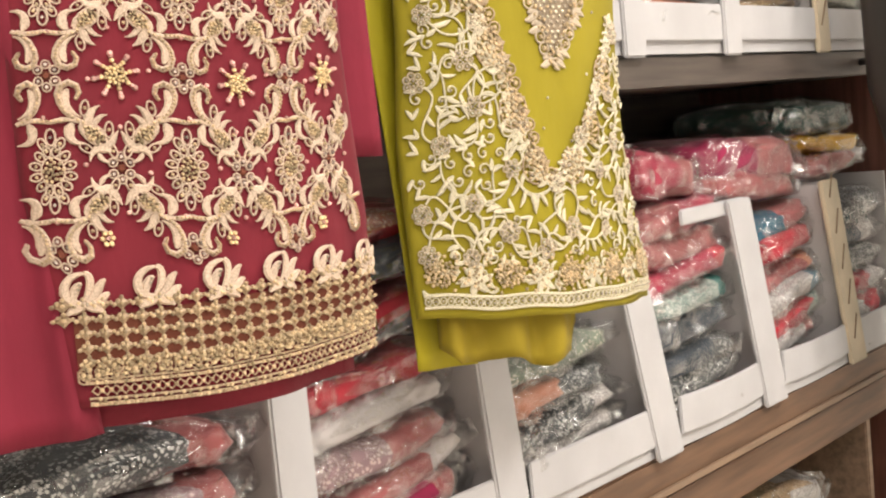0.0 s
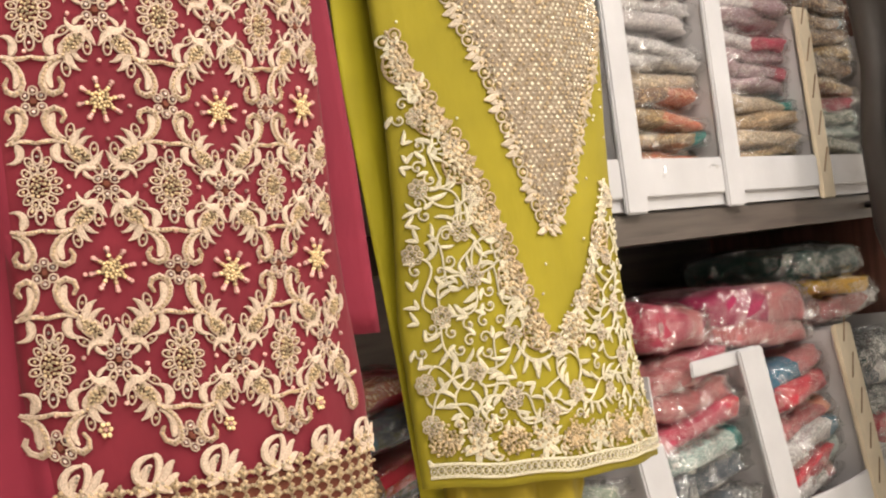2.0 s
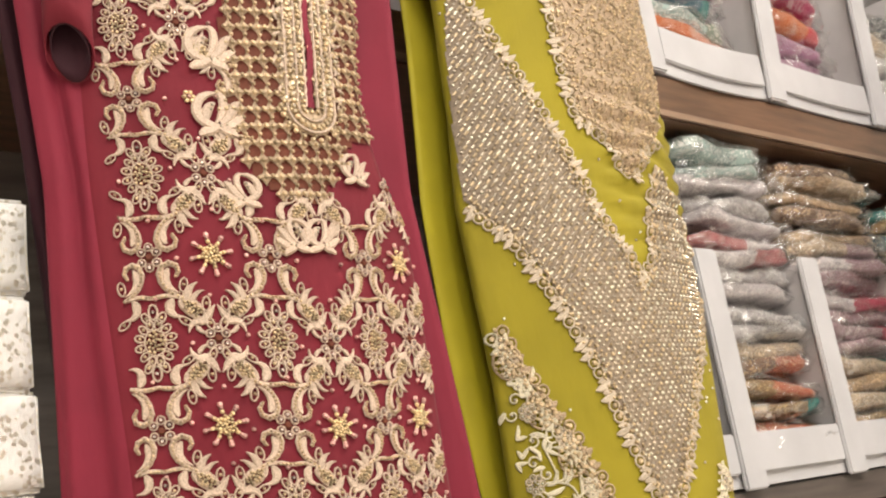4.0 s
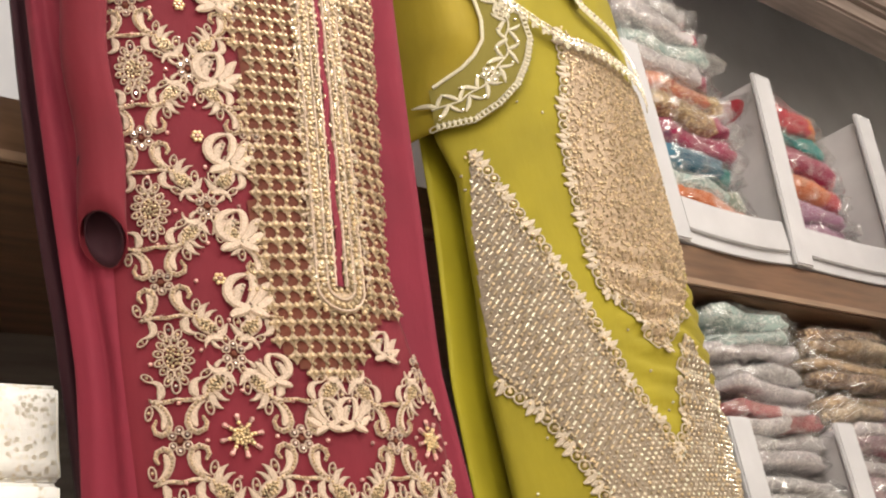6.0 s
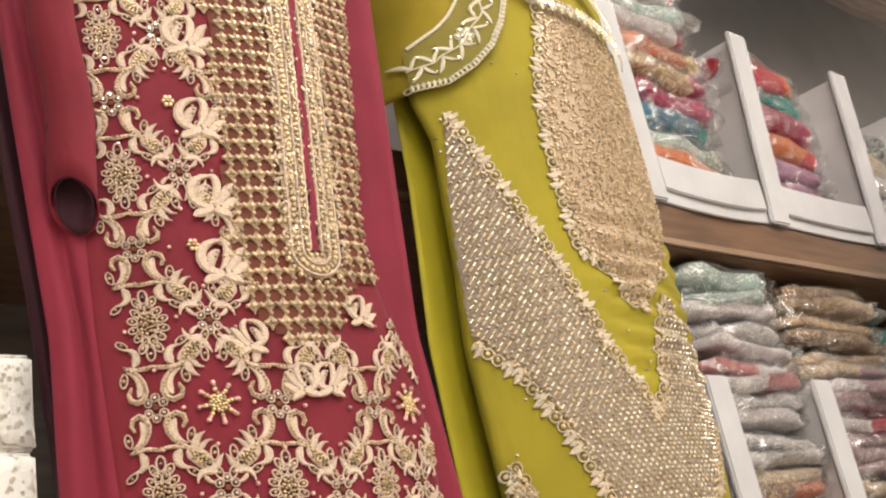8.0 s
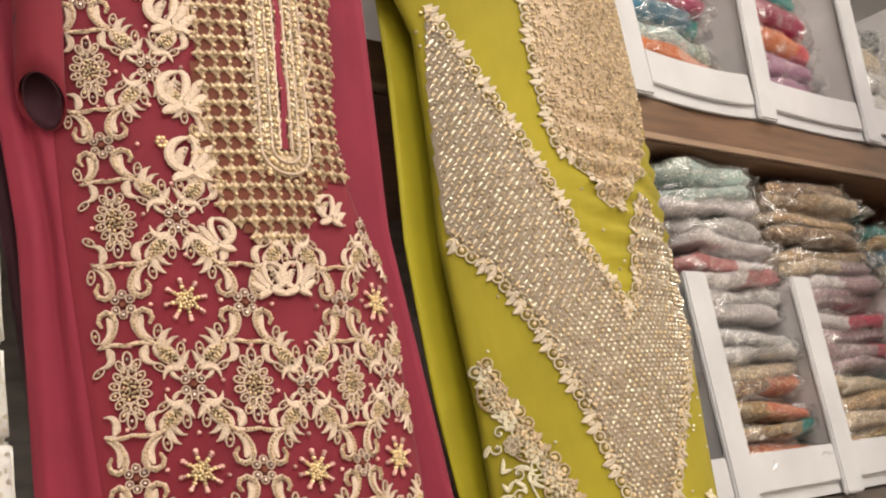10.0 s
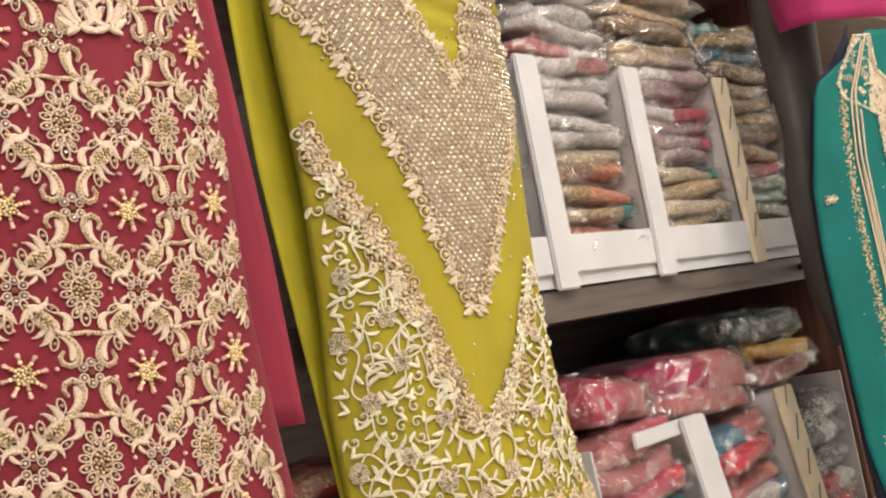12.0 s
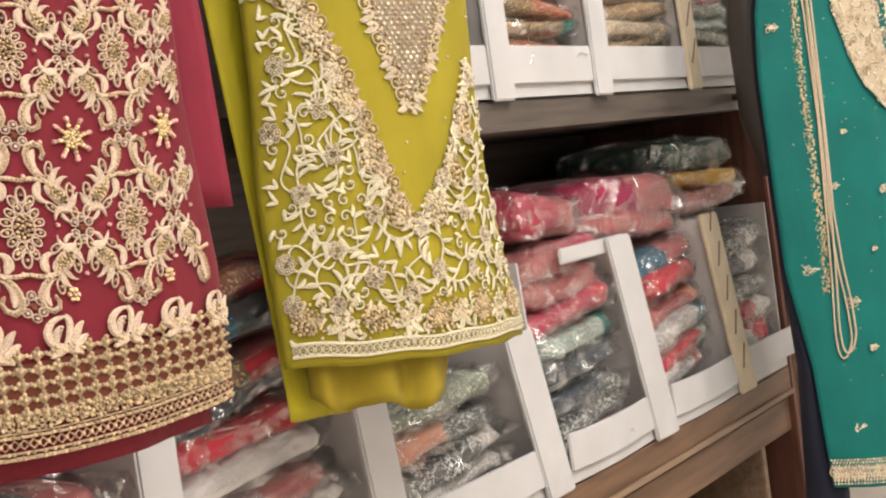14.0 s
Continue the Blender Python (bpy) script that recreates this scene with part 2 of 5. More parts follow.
part("back_panel", slab((-0.598, 0.452, 0.10), (4.57, 0.464, 1.815), 0.001), WOOD_GREY, unit, "dark brown back panel")
settle(unit)


# ---------- boxes ----------
def card_box(x0, x1, z0, lean_l, lean_r, right_mat=CARD, left_post=True, tall=0.38, bend=0.0, half=0.027, reach=0.0, bar=0.0):
    b = thing("cardboard_box", ((x0 + x1) / 2, 0.0, z0), "open-fronted white cardboard display box on a shelf board", "box", "shelf boxes")
    zt = z0 + tall
    g = 0.004
    part("bottom_panel", slab((x0 + g, 0.004, z0 + 0.002), (x1 - g, 0.40, z0 + 0.008), 0), CARD_INSIDE, b)
    part("back_panel", slab((x0 + g, 0.394, z0 + 0.009), (x1 - g, 0.40, zt - 0.1), 0), CARD_INSIDE, b)
    part("side_panel", slab((x0 + g, 0.006, z0 + 0.009), (x0 + g + 0.005, 0.393, zt), 0.001, lean_l), CARD_INSIDE, b, "greyish inner side")
    part("side_panel", slab((x1 - g - 0.005, 0.006, z0 + 0.009), (x1 - g, 0.393, zt - 0.004), 0.001, lean_r), CARD_INSIDE, b, "greyish inner side")
    part("front_lip", slab((x0 + half + 0.002, -0.012, z0 + 0.022), (x1 - half - 0.002 + reach * 1.6, -0.005, z0 + 0.085), 0.002, 0, bend), CARD, b, "white folded front lip")
    part("under_flap", slab((x0 + 0.012, -0.003, z0 + 0.001), (x1 - 0.012, 0.003, z0 + 0.03), 0.001, 0, bend), CARD, b)
    if left_post:
        part("corner_post", slab((x0 - half, -0.014, z0 - 0.002), (x0 + half, -0.004, zt), 0.003, lean_l), CARD, b, "white taped front post")
    part("corner_post", slab((x1 - half + reach, -0.0165, z0 - 0.004 + (0.09 if reach else 0)), (x1 + half + reach, -0.0065, zt + 0.006), 0.003, lean_r), right_mat, b, "front post of folded card")
    if right_mat is CARD_TAN:
        for k in range(5):
            zz = z0 + 0.05 + k * 0.075
            bm = slab((x1 - 0.004, -0.0185, zz), (x1 - 0.001, -0.0165, zz + 0.05), 0, 0.03)
            for v in bm.verts:
                v.co.x += lean_r * (v.co.z - z0) / tall - 0.01
            part("print_mark", bm, INK, b, "brown printed stroke")
    if bar:
        part("top_bar", slab((x1 - half - bar + lean_r, -0.0062, zt - 0.020), (x1 + half + lean_r - 0.004, 0.0, zt + 0.007), 0.0025), CARD, b, "white folded top strip")
    settle(b)
    return b


LOW, MID, TOP = 0.507, 1.150, 1.850
card_box(0.60, 0.975, LOW, 0, 0.0, left_post=False, tall=0.29, half=0.03)
card_box(0.975, 1.375, LOW, 0, -0.03, left_post=False, tall=0.27, half=0.034)
card_box(1.375, 1.80, LOW, -0.03, -0.07, left_post=False, tall=0.27, half=0.04)
card_box(1.80, 2.20, LOW, -0.02, -0.10, left_post=False, bend=0.004, half=0.044, bar=0.15)
card_box(2.20, 2.60, LOW, -0.10, -0.10, CARD_TAN, left_post=False, bend=0.004, half=0.040)
card_box(2.60, 2.868, LOW, -0.07, 0.0, left_post=False, half=0.020, reach=0.06)
card_box(1.42, 1.79, MID, 0, 0, half=0.032)
card_box(1.79, 2.13, MID, 0, 0, left_post=False, half=0.032)
card_box(2.13, 2.53, MID, 0, -0.02, CARD_TAN, left_post=False, half=0.030)
card_box(2.53, 2.862, MID, 0, 0.02, left_post=False, half=0.036)
card_box(1.40, 1.775, TOP, 0, 0, half=0.03)
card_box(1.775, 2.175, TOP, 0, 0.06, left_post=False, tall=0.42, bend=0.012, half=0.032)
card_box(2.175, 2.61, TOP, 0.05, 0.05, left_post=False, tall=0.42, bend=0.006, half=0.034)
card_box(2.61, 2.98, TOP, 0.05, 0.0, left_post=False, tall=0.40)

# ---------- bagged suits ----------
PAL = {
    "silver": ((0.45, 0.42, 0.41), (0.8, 0.78, 0.75)), "pale": ((0.52, 0.47, 0.47), (0.8, 0.74, 0.7)), "beige": ((0.42, 0.32, 0.22), (0.75, 0.6, 0.4)),
    "gold": ((0.32, 0.2, 0.09), (0.8, 0.6, 0.3)), "brown": ((0.2, 0.12, 0.075), (0.65, 0.45, 0.25)), "rust": ((0.5, 0.13, 0.06), (0.75, 0.5, 0.3)),
    "red": ((0.5, 0.03, 0.05), None), "pink": ((0.42, 0.045, 0.085), None), "rose": ((0.40, 0.12, 0.12), None), "magenta": ((0.30, 0.010, 0.065), None),
    "mauve": ((0.34, 0.22, 0.24), (0.62, 0.5, 0.48)), "mint": ((0.33, 0.42, 0.38), (0.75, 0.75, 0.7)), "teal": ((0.0, 0.2, 0.18), None), "blue": ((0.03, 0.13, 0.2), None),
    "slate": ((0.055, 0.07, 0.09), None), "grey": ((0.09, 0.095, 0.1), (0.6, 0.6, 0.58)), "green": ((0.02, 0.06, 0.05), None), "salmon": ((0.6, 0.26, 0.17), None),
    "orange": ((0.6, 0.15, 0.03), None), "yellow": ((0.66, 0.36, 0.015), None), "white": ((0.6, 0.56, 0.55), None), "lilac": ((0.36, 0.17, 0.27), None), "sage": ((0.2, 0.23, 0.18), (0.6, 0.55, 0.45)),
    "tan": ((0.36, 0.24, 0.13), (0.7, 0.5, 0.3)),
}
CLOTHS = {k: cloth(k + "_suit_cloth", c, 0.55, 0.2, f, 900) for k, (c, f) in PAL.items()}
WORD = {"pale": "pale pinkish grey", "silver": "silver grey", "gold": "gold-brown", "sage": "sage grey-green", "mint": "pale mint", "grey": "grey-white"}
rng = random.Random(7)


def blob(w, d, h, seed, grow=0.0, rough=0.0075, nu=44, nv=14, fold=0.0028, taper=0.0, crisp=0.0):
    """A soft flattened bundle: a rounded block with sagging, folded layers; taper thins its far end."""
    vs, fs = [], []
    off = Vector((seed * 3.7, seed * 1.3, seed * 2.1))
    e1, e2 = 0.34, 0.55
    sag = 0.012 * math.sin(seed * 2.3)

    def sp(c, e):
        return math.copysign(abs(c) ** e, c)

    for j in range(nv + 1):
        b = -math.pi / 2 + math.pi * j / nv
        for i in range(nu):
            a = 2 * math.pi * i / nu
            q = Vector((sp(math.cos(b), e2) * sp(math.cos(a), e1) * (w / 2 + grow), sp(math.cos(b), e2) * sp(math.sin(a), e1) * (d / 2 + grow), sp(math.sin(b), e2) * (h / 2 + grow)))
            k = q.x / w + 0.5
            q.z *= 1 - taper * max(0, k - 0.45) * 1.6
            q.z += sag * math.sin(k * 2.6 + seed) - taper * 0.01 * max(0, k - 0.5)
            n = noise.noise_vector(q * 13 + off)
            q += Vector((n.x * rough, n.y * rough * 2.4, n.z * rough * 1.1))
            n = noise.noise_vector(q * 42 + off)
            q += Vector((n.x, n.y * 1.6, n.z)) * (rough * 0.7 + crisp)
            q.y += fold * 1.6 * math.sin(q.z * 330 + 7 * noise.noise(q * 7 + off))
            vs.append(q)
    for j in range(nv):
        for i in range(nu):
            k = (i + 1) % nu
            fs.append((j * nu + i, j * nu + k, (j + 1) * nu + k, (j + 1) * nu + i))
    return vs, fs


count = [0]


def suit(x, z, w, h, key, d=0.30, y0=0.012, tilt=0.0, yaw=0.0, bag=True, second=None):
    """A folded suit in its bag; z is its underside."""
    count[0] += 1
    sd = count[0]
    word = WORD.get(key, key)
    t = thing("folded_suit", (x, y0 + d / 2, z + h / 2), f"folded {word} suit in clear plastic bag in display box", "clothing", "folded suits")
    vs, fs = blob(w * 0.99, d, h * 1.14, sd, taper=0.07)
    for v in vs:
        v.x -= w * 0.01
    cl = mesh_ob("folded_cloth", vs, fs, CLOTHS[key], t)
    if second:
        cl.data.materials.append(CLOTHS[second])
        cut = rng.uniform(-0.03, 0.06)
        idx = [1 if sum(vs[i].x for i in f) / 4 + 0.25 * sum(vs[i].y for i in f) / 4 > cut else 0 for f in fs]
        cl.data.polygons.foreach_set("material_index", idx)
    if bag:
        vb, fb = blob(w * 1.04, d, h * 1.14, sd, 0.005, 0.0075, 84, 16, 0.0028, 0.16, 0.0066)
        for v in vb:
            if v.x > w * 0.44:
                v.x += 0.016 + 0.04 * noise.noise(v * 22 + Vector((sd, 0, 0)))
                v.z += 0.014 * noise.noise(v * 24 + Vector((3, 1, sd)))
        mesh_ob("plastic_bag", vb, fb, FILM, t, "crinkled clear plastic bag", False)
    t.rotation_euler = (0, radians(tilt), radians(yaw))
    return t


def stack(x, z, w, keys, h, step=None, jitter=0.012, tilt=0.0, sag=0.0, d=0.30):
    for k, key in enumerate(keys):
        key, _, sec = key.partition("/")
        hh = h * rng.uniform(0.88, 1.18)
        suit(x + rng.uniform(-jitter, jitter), z, w * rng.uniform(0.93, 1.0), hh, key, d, 0.006 + rng.uniform(0, 0.012), tilt + rng.uniform(-2, 2) + sag * (k - len(keys) / 2), rng.uniform(-3, 3), True, sec or None)
        z += (step or h) * 0.97
    return z


# middle shelf
stack(1.978, MID + 0.012, 0.325, ["silver/brown", "gold/silver", "rust/gold", "gold/teal", "gold/rust", "brown/rust", "beige", "silver", "silver", "pale", "silver", "pale/rose", "rose/pale", "pale", "silver", "pale", "mint", "mint"], 0.0335)
stack(2.345, MID + 0.012, 0.375, ["gold/brown", "gold/teal", "gold", "beige", "tan", "beige/teal", "mauve", "mauve/pink", "mauve", "pale/pink", "mauve", "pale/mauve", "beige/mauve", "tan/brown", "brown/tan", "tan", "tan/beige", "brown/tan"], 0.0335)
stack(2.695, MID + 0.012, 0.30, ["gold", "beige/gold", "sage/mint", "mint", "sage/mint", "pink/silver", "gold", "brown", "gold", "brown", "brown/blue", "brown", "blue/slate", "gold/blue", "teal/gold"], 0.036)
stack(1.60, MID + 0.012, 0.32, ["beige", "pale", "mint", "silver", "pale", "silver", "mint"], 0.045)
# lower shelf
stack(1.16, LOW + 0.012, 0.32, ["silver/white", "magenta/rose", "rose/white", "mauve/rose", "white", "red/rose", "slate", "brown/red", "blue/slate", "rust/red"], 0.046, tilt=-6)
stack(0.78, LOW + 0.012, 0.33, ["brown", "rose/brown", "pale/brown", "mauve/rose", "grey/rose"], 0.05, tilt=-3)
stack(1.55, LOW + 0.012, 0.33, ["sage/silver", "silver", "grey/silver", "salmon/grey", "sage"], 0.044, tilt=-5)
stack(1.965, LOW + 0.012, 0.31, ["silver/red", "grey", "slate/grey", "slate", "mint/teal", "pink/red", "rose", "rose/pink"], 0.049, tilt=-4)
stack(2.37, LOW + 0.012, 0.28, ["rose/silver", "silver/rose", "red/mint", "silver/blue", "rose/salmon", "red", "blue/rose"], 0.048, tilt=-7)
stack(2.735, LOW + 0.012, 0.25, ["silver/white", "silver/red", "red/silver", "grey/silver", "slate/silver", "grey"], 0.055, tilt=-4)
suit(1.96, 0.918, 0.24, 0.075, "pink", 0.3, 0.03, 3, 4, True, "rose")
suit(2.30, 0.905, 0.38, 0.09, "magenta", 0.32, 0.03, 2, -4, True, "rose")
suit(2.29, 0.875, 0.36, 0.05, "rose", 0.32, 0.02, 1, 3)
suit(2.66, 0.895, 0.32, 0.045, "rose", 0.3, 0.02, 0, 2, True, "silver")
suit(2.68, 0.942, 0.28, 0.04, "yellow", 0.3, 0.03, 4, -3)
suit(2.65, 0.985, 0.34, 0.07, "green", 0.3, 0.04, 3, 3)
# top shelf
stack(1.965, TOP + 0.012, 0.31, ["green", "orange/salmon", "mint/sage", "blue/teal", "magenta", "gold/magenta", "rust/gold", "pale/magenta", "mint", "pale/pink", "silver"], 0.052, tilt=5, sag=-0.9)
stack(2.36, TOP + 0.012, 0.29, ["magenta", "lilac", "lilac", "orange/red", "magenta/pink", "teal", "red/orange"], 0.056, tilt=5)
stack(2.76, TOP + 0.012, 0.22, ["beige", "silver", "silver", "beige", "grey"], 0.06)
# bottom bay
suit(2.35, 0.081, 0.4, 0.14, "brown", 0.36, 0.03, 0, 0)
suit(2.33, 0.21, 0.38, 0.09, "tan", 0.34, 0.03, 2, 4, True, "silver")
suit(1.9, 0.081, 0.38, 0.14, "slate", 0.36, 0.03, 0, 3)
suit(1.9, 0.21, 0.36, 0.09, "brown", 0.34, 0.03, 2, 4)


TAU = 2 * math.pi
# ---------- dressed mannequins ----------
class Front:
    """The curved front of a hanging garment: s runs along it, z up, off stands out from it."""

    HUB = Vector((0.005, -1.10, 1.10))

    def __init__(self, x, y, r, yaw, left, right, grow=1.0):
        a = radians(yaw)
        self.grow = grow
        self.n, self.t, self.r = Vector((-math.sin(a), -math.cos(a), 0)), Vector((math.cos(a), -math.sin(a), 0)), r
        self.c = Vector((x, y, 0)) - self.n * r
        self.left, self.right = left, right
        self.folds = False

    def ripple(self, s, z):
        if self.folds and 1.36 < z < 1.66 and s > -0.03:
            k = math.sin(math.pi * (z - 1.36) / 0.3) * min(1, (s + 0.03) / 0.04)
            return 0.0036 * k * math.sin(z * 210 + s * 26 + 3 * noise.noise(Vector((s * 9, z * 8, 4))))
        return 0.0018 * noise.noise(Vector((s * 16, z * 4, 2.0))) + 0.0009 * math.sin(s * 60 + 5 * noise.noise(Vector((s * 4, z * 3, 9))))

    def at(self, s, z, off=0.0, flat=False):
        a = s / self.r
        back = 0.0
        l, r = self.edge(self.left, z), self.edge(self.right, z)
        if flat:
            pass
        elif s < l:
            back = min(0.09, 6.0 * (l - s) ** 1.5)
        elif s > r:
            back = min(0.09, 6.0 * (s - r) ** 1.5)
        rr = self.r + off + self.ripple(s, z)
        q = self.c + (self.n * math.cos(a) + self.t * math.sin(a)) * rr - self.n * back
        q.z = z
        return self.HUB + (q - self.HUB) * self.grow

    @staticmethod
    def edge(table, z):
        zs = [p[0] for p in table]
        return float(np.interp(z, zs, [p[1] for p in table]))


def sheet(front, name, s_of, z0, z1, ns, nz, off, material, parent, label="", thick=0.0025, wave=0.0, waves=8.0, flat=False):
    """A cloth panel; s_of(k, z) gives the place across for k from 0 to 1; z0 and z1 may depend on k."""
    vs, fs = [], []
    for j in range(nz + 1):
        for i in range(ns + 1):
            k = i / ns
            a, b = (z0(k) if callable(z0) else z0), (z1(k) if callable(z1) else z1)
            z = a + (b - a) * j / nz
            s = s_of(k, z)
            o = off + wave * math.sin(waves * k * 2 * math.pi + 2.2 * noise.noise(Vector((k * 3, z * 2.5, waves))))
            vs.append(front.at(s, z, o, flat))
    for j in range(nz):
        for i in range(ns):
            p = j * (ns + 1) + i
            fs.append((p, p + 1, p + ns + 2, p + ns + 1))
    ob = mesh_ob(name, vs, fs, material, parent, label)
    so = ob.modifiers.new("thickness", "SOLIDIFY")
    so.thickness, so.offset = thick, -1
    return ob


class Stitch:
    """Raised embroidery gathered as faces, laid on a front."""

    def __init__(self, front, off=0.0015):
        self.f, self.v, self.q, self.off = front, [], [], off

    def ribbon(self, pts, width, h=0.002, closed=False):
        n = len(pts)
        base = len(self.v)
        for k, (s, z) in enumerate(pts):
            if closed:
                a, b = pts[k - 1], pts[(k + 1) % n]
            else:
                a, b = pts[max(k - 1, 0)], pts[min(k + 1, n - 1)]
            dx, dz = b[0] - a[0], b[1] - a[1]
            m = math.hypot(dx, dz) or 1e-9
            w = width(k / max(n - 1, 1)) if callable(width) else width
            nx, nz = -dz / m * w / 2, dx / m * w / 2
            h_ = h * 0.55
            self.v += [self.f.at(s + nx, z + nz, self.off), self.f.at(s + nx * 0.55, z + nz * 0.55, self.off + h_), self.f.at(s - nx * 0.55, z - nz * 0.55, self.off + h_), self.f.at(s - nx, z - nz, self.off)]
        for k in range(n if closed else n - 1):
            a, b = base + 4 * k, base + 4 * ((k + 1) % n)
            for c in range(3):
                self.q.append((a + c, b + c, b + c + 1, a + c + 1))

    def bead(self, s, z, r, h=None, sides=6, squash=1.0):
        h = (h or r * 0.9) * 0.75
        base = len(self.v)
        for i in range(sides):
            a = 2 * math.pi * (i + 0.5) / sides
            self.v.append(self.f.at(s + r * math.cos(a), z + r * squash * math.sin(a), self.off))
        for i in range(sides):
            a = 2 * math.pi * (i + 0.5) / sides
            self.v.append(self.f.at(s + 0.6 * r * math.cos(a), z + 0.6 * r * squash * math.sin(a), self.off + h))
        for i in range(sides):
            k = (i + 1) % sides
            self.q.append((base + i, base + k, base + sides + k, base + sides + i))
        self.q.append(tuple(base + sides + i for i in range(sides)))

    def leaf(self, s, z, ang, length, wide, curl=0.0, h=0.0022, n=7):
        wide *= 1.12
        pts, a = [], ang
        for k in range(n):
            pts.append((s, z))
            s += math.cos(a) * length / (n - 1)
            z += math.sin(a) * length / (n - 1)
            a += curl / (n - 1)
        self.ribbon(pts, lambda k: max(0.0006, wide * math.sin(math.pi * min(1, 0.12 + 0.86 * k)) ** 0.7), h)
        return s, z

    def ring(self, s, z, r, w, n=9, squash=1.0, h=0.002, rot=0.0):
        c, d = math.cos(rot), math.sin(rot)
        pts = []
        for i in range(n):
            x, y = r * math.cos(2 * math.pi * i / n), r * squash * math.sin(2 * math.pi * i / n)
            pts.append((s + x * c - y * d, z + x * d + y * c))
        self.ribbon(pts, w, h, True)

    def done(self, name, material, parent, label=""):
        if not self.v:
            return None
        return mesh_ob(name, self.v, self.q, material, parent, label, False)


def motif(parts_, name, parent, label):
    """parts_: (Stitch, material) pairs made into one mesh."""
    vs, fs, mi, mats = [], [], [], []
    for st, mat in parts_:
        if not st.v:
            continue
        b = len(vs)
        vs += st.v
        fs += [tuple(i + b for i in f) for f in st.q]
        if mat not in mats:
            mats.append(mat)
        mi += [mats.index(mat)] * len(st.q)
    if not vs:
        return
    ob = mesh_ob(name, vs, fs, mats[0], parent, label, False)
    for m in mats[1:]:
        ob.data.materials.append(m)
    ob.data.polygons.foreach_set("material_index", mi)
    return ob


def inside(poly, s, z):
    c, n = False, len(poly)
    for i in range(n):
        (a, b), (d, e) = poly[i], poly[i - 1]
        if (b > z) != (e > z) and s < (d - a) * (z - b) / (e - b) + a:
            c = not c
    return c


def along(pts, step):
    """Places and headings at even steps along a line."""
    out, left = [], 0.0
    for (a, b), (c, d) in zip(pts, pts[1:]):
        m = math.hypot(c - a, d - b)
        while left < m:
            k = left / m
            out.append((a + (c - a) * k, b + (d - b) * k, math.atan2(d - b, c - a)))
            left += step
        left -= m
    return out


def fill(poly, front, off, material, name, parent, label="", cell=0.008):
    """A dense stitched patch with the outline poly."""
    s0, s1 = min(p[0] for p in poly), max(p[0] for p in poly)
    z0, z1 = min(p[1] for p in poly), max(p[1] for p in poly)
    vs, fs, seen = [], [], {}

    def vert(i, j):
        if (i, j) not in seen:
            seen[(i, j)] = len(vs)
            s, z = s0 + i * cell, z0 + j * cell
            vs.append(front.at(s, z, off + 0.0006 * noise.noise(Vector((s * 200, z * 200, 0)))))
        return seen[(i, j)]

    for i in range(int((s1 - s0) / cell) + 1):
        for j in range(int((z1 - z0) / cell) + 1):
            if inside(poly, s0 + (i + 0.5) * cell, z0 + (j + 0.5) * cell):
                fs.append((vert(i, j), vert(i + 1, j), vert(i + 1, j + 1), vert(i, j + 1)))
    return mesh_ob(name, vs, fs, material, parent, label)


def mannequin(x, y, z_low, z_top, wide, deep, yaw, arm_x):
    """A plain torso under the clothes, held by an arm from the shelf board's edge."""
    rows = [(0.0, 0.5), (0.12, 0.9), (0.3, 0.95), (0.45, 0.68), (0.66, 0.88), (0.78, 0.85), (0.84, 0.4), (z_top - z_low, 0.3)]
    bm, n = bmesh.new(), 24
    rings = []
    for z, k in rows:
        rings.append([bm.verts.new((wide * k * math.cos(TAU * i / n), deep * k * math.sin(TAU * i / n), z_low + z)) for i in range(n)])
    for a, b in zip(rings, rings[1:]):
        for i in range(n):
            bm.faces.new((a[i], a[(i + 1) % n], b[(i + 1) % n], b[i]))
    bm.faces.new(rings[-1])
    bm.faces.new(rings[0][::-1])
    bmesh.ops.rotate(bm, verts=bm.verts[:], matrix=Matrix.Rotation(radians(-yaw), 3, "Z"))
    bmesh.ops.translate(bm, verts=bm.verts[:], vec=(x, y, 0))
    start, end = Vector((x, y, 1.125)), Vector((arm_x, 0.0, 1.125))
    turn = (end - start).to_track_quat("Z", "Y").to_matrix().to_4x4()
    bmesh.ops.create_cone(bm, cap_ends=True, segments=10, radius1=0.008, radius2=0.008, depth=(end - start).length, matrix=Matrix.Translation((start + end) / 2) @ turn)
    return tagged(part("mannequin", bm, STAND, smooth=True), "dark torso mannequin fixed to the shelf, under clothes", "mannequin", "mannequins")



# ---------- maroon suit ----------
P, ROW, ZA = 0.088, 0.131, 1.115
SIZE = 1.115
M_LEFT = [(0.88, -0.136), (0.98, -0.146), (1.05, -0.154), (1.2, -0.153), (1.45, -0.158), (1.53, -0.156), (1.6, -0.150), (1.67, -0.150), (1.79, -0.156), (1.95, -0.11)]
M_RIGHT = [(0.88, 0.124), (1.0, 0.131), (1.14, 0.117), (1.39, 0.118), (1.44, 0.099), (1.52, 0.078), (1.635, 0.098), (1.76, 0.120), (1.87, 0.144), (1.95, 0.12)]
MF = Front(0.663, -0.334, 0.32, 10, M_LEFT, M_RIGHT, SIZE)
mannequin(0.775, -0.105, 1.08, 2.02, 0.115, 0.052, 10, 0.90)
mk = thing("embroidered_kameez", (0.735, -0.21, 0.86), "maroon kameez with cream and gold scroll embroidery", "dress", "displayed suits")


def hem_m(k):
    return 0.884 + 0.006 * (2 * k - 1) ** 2


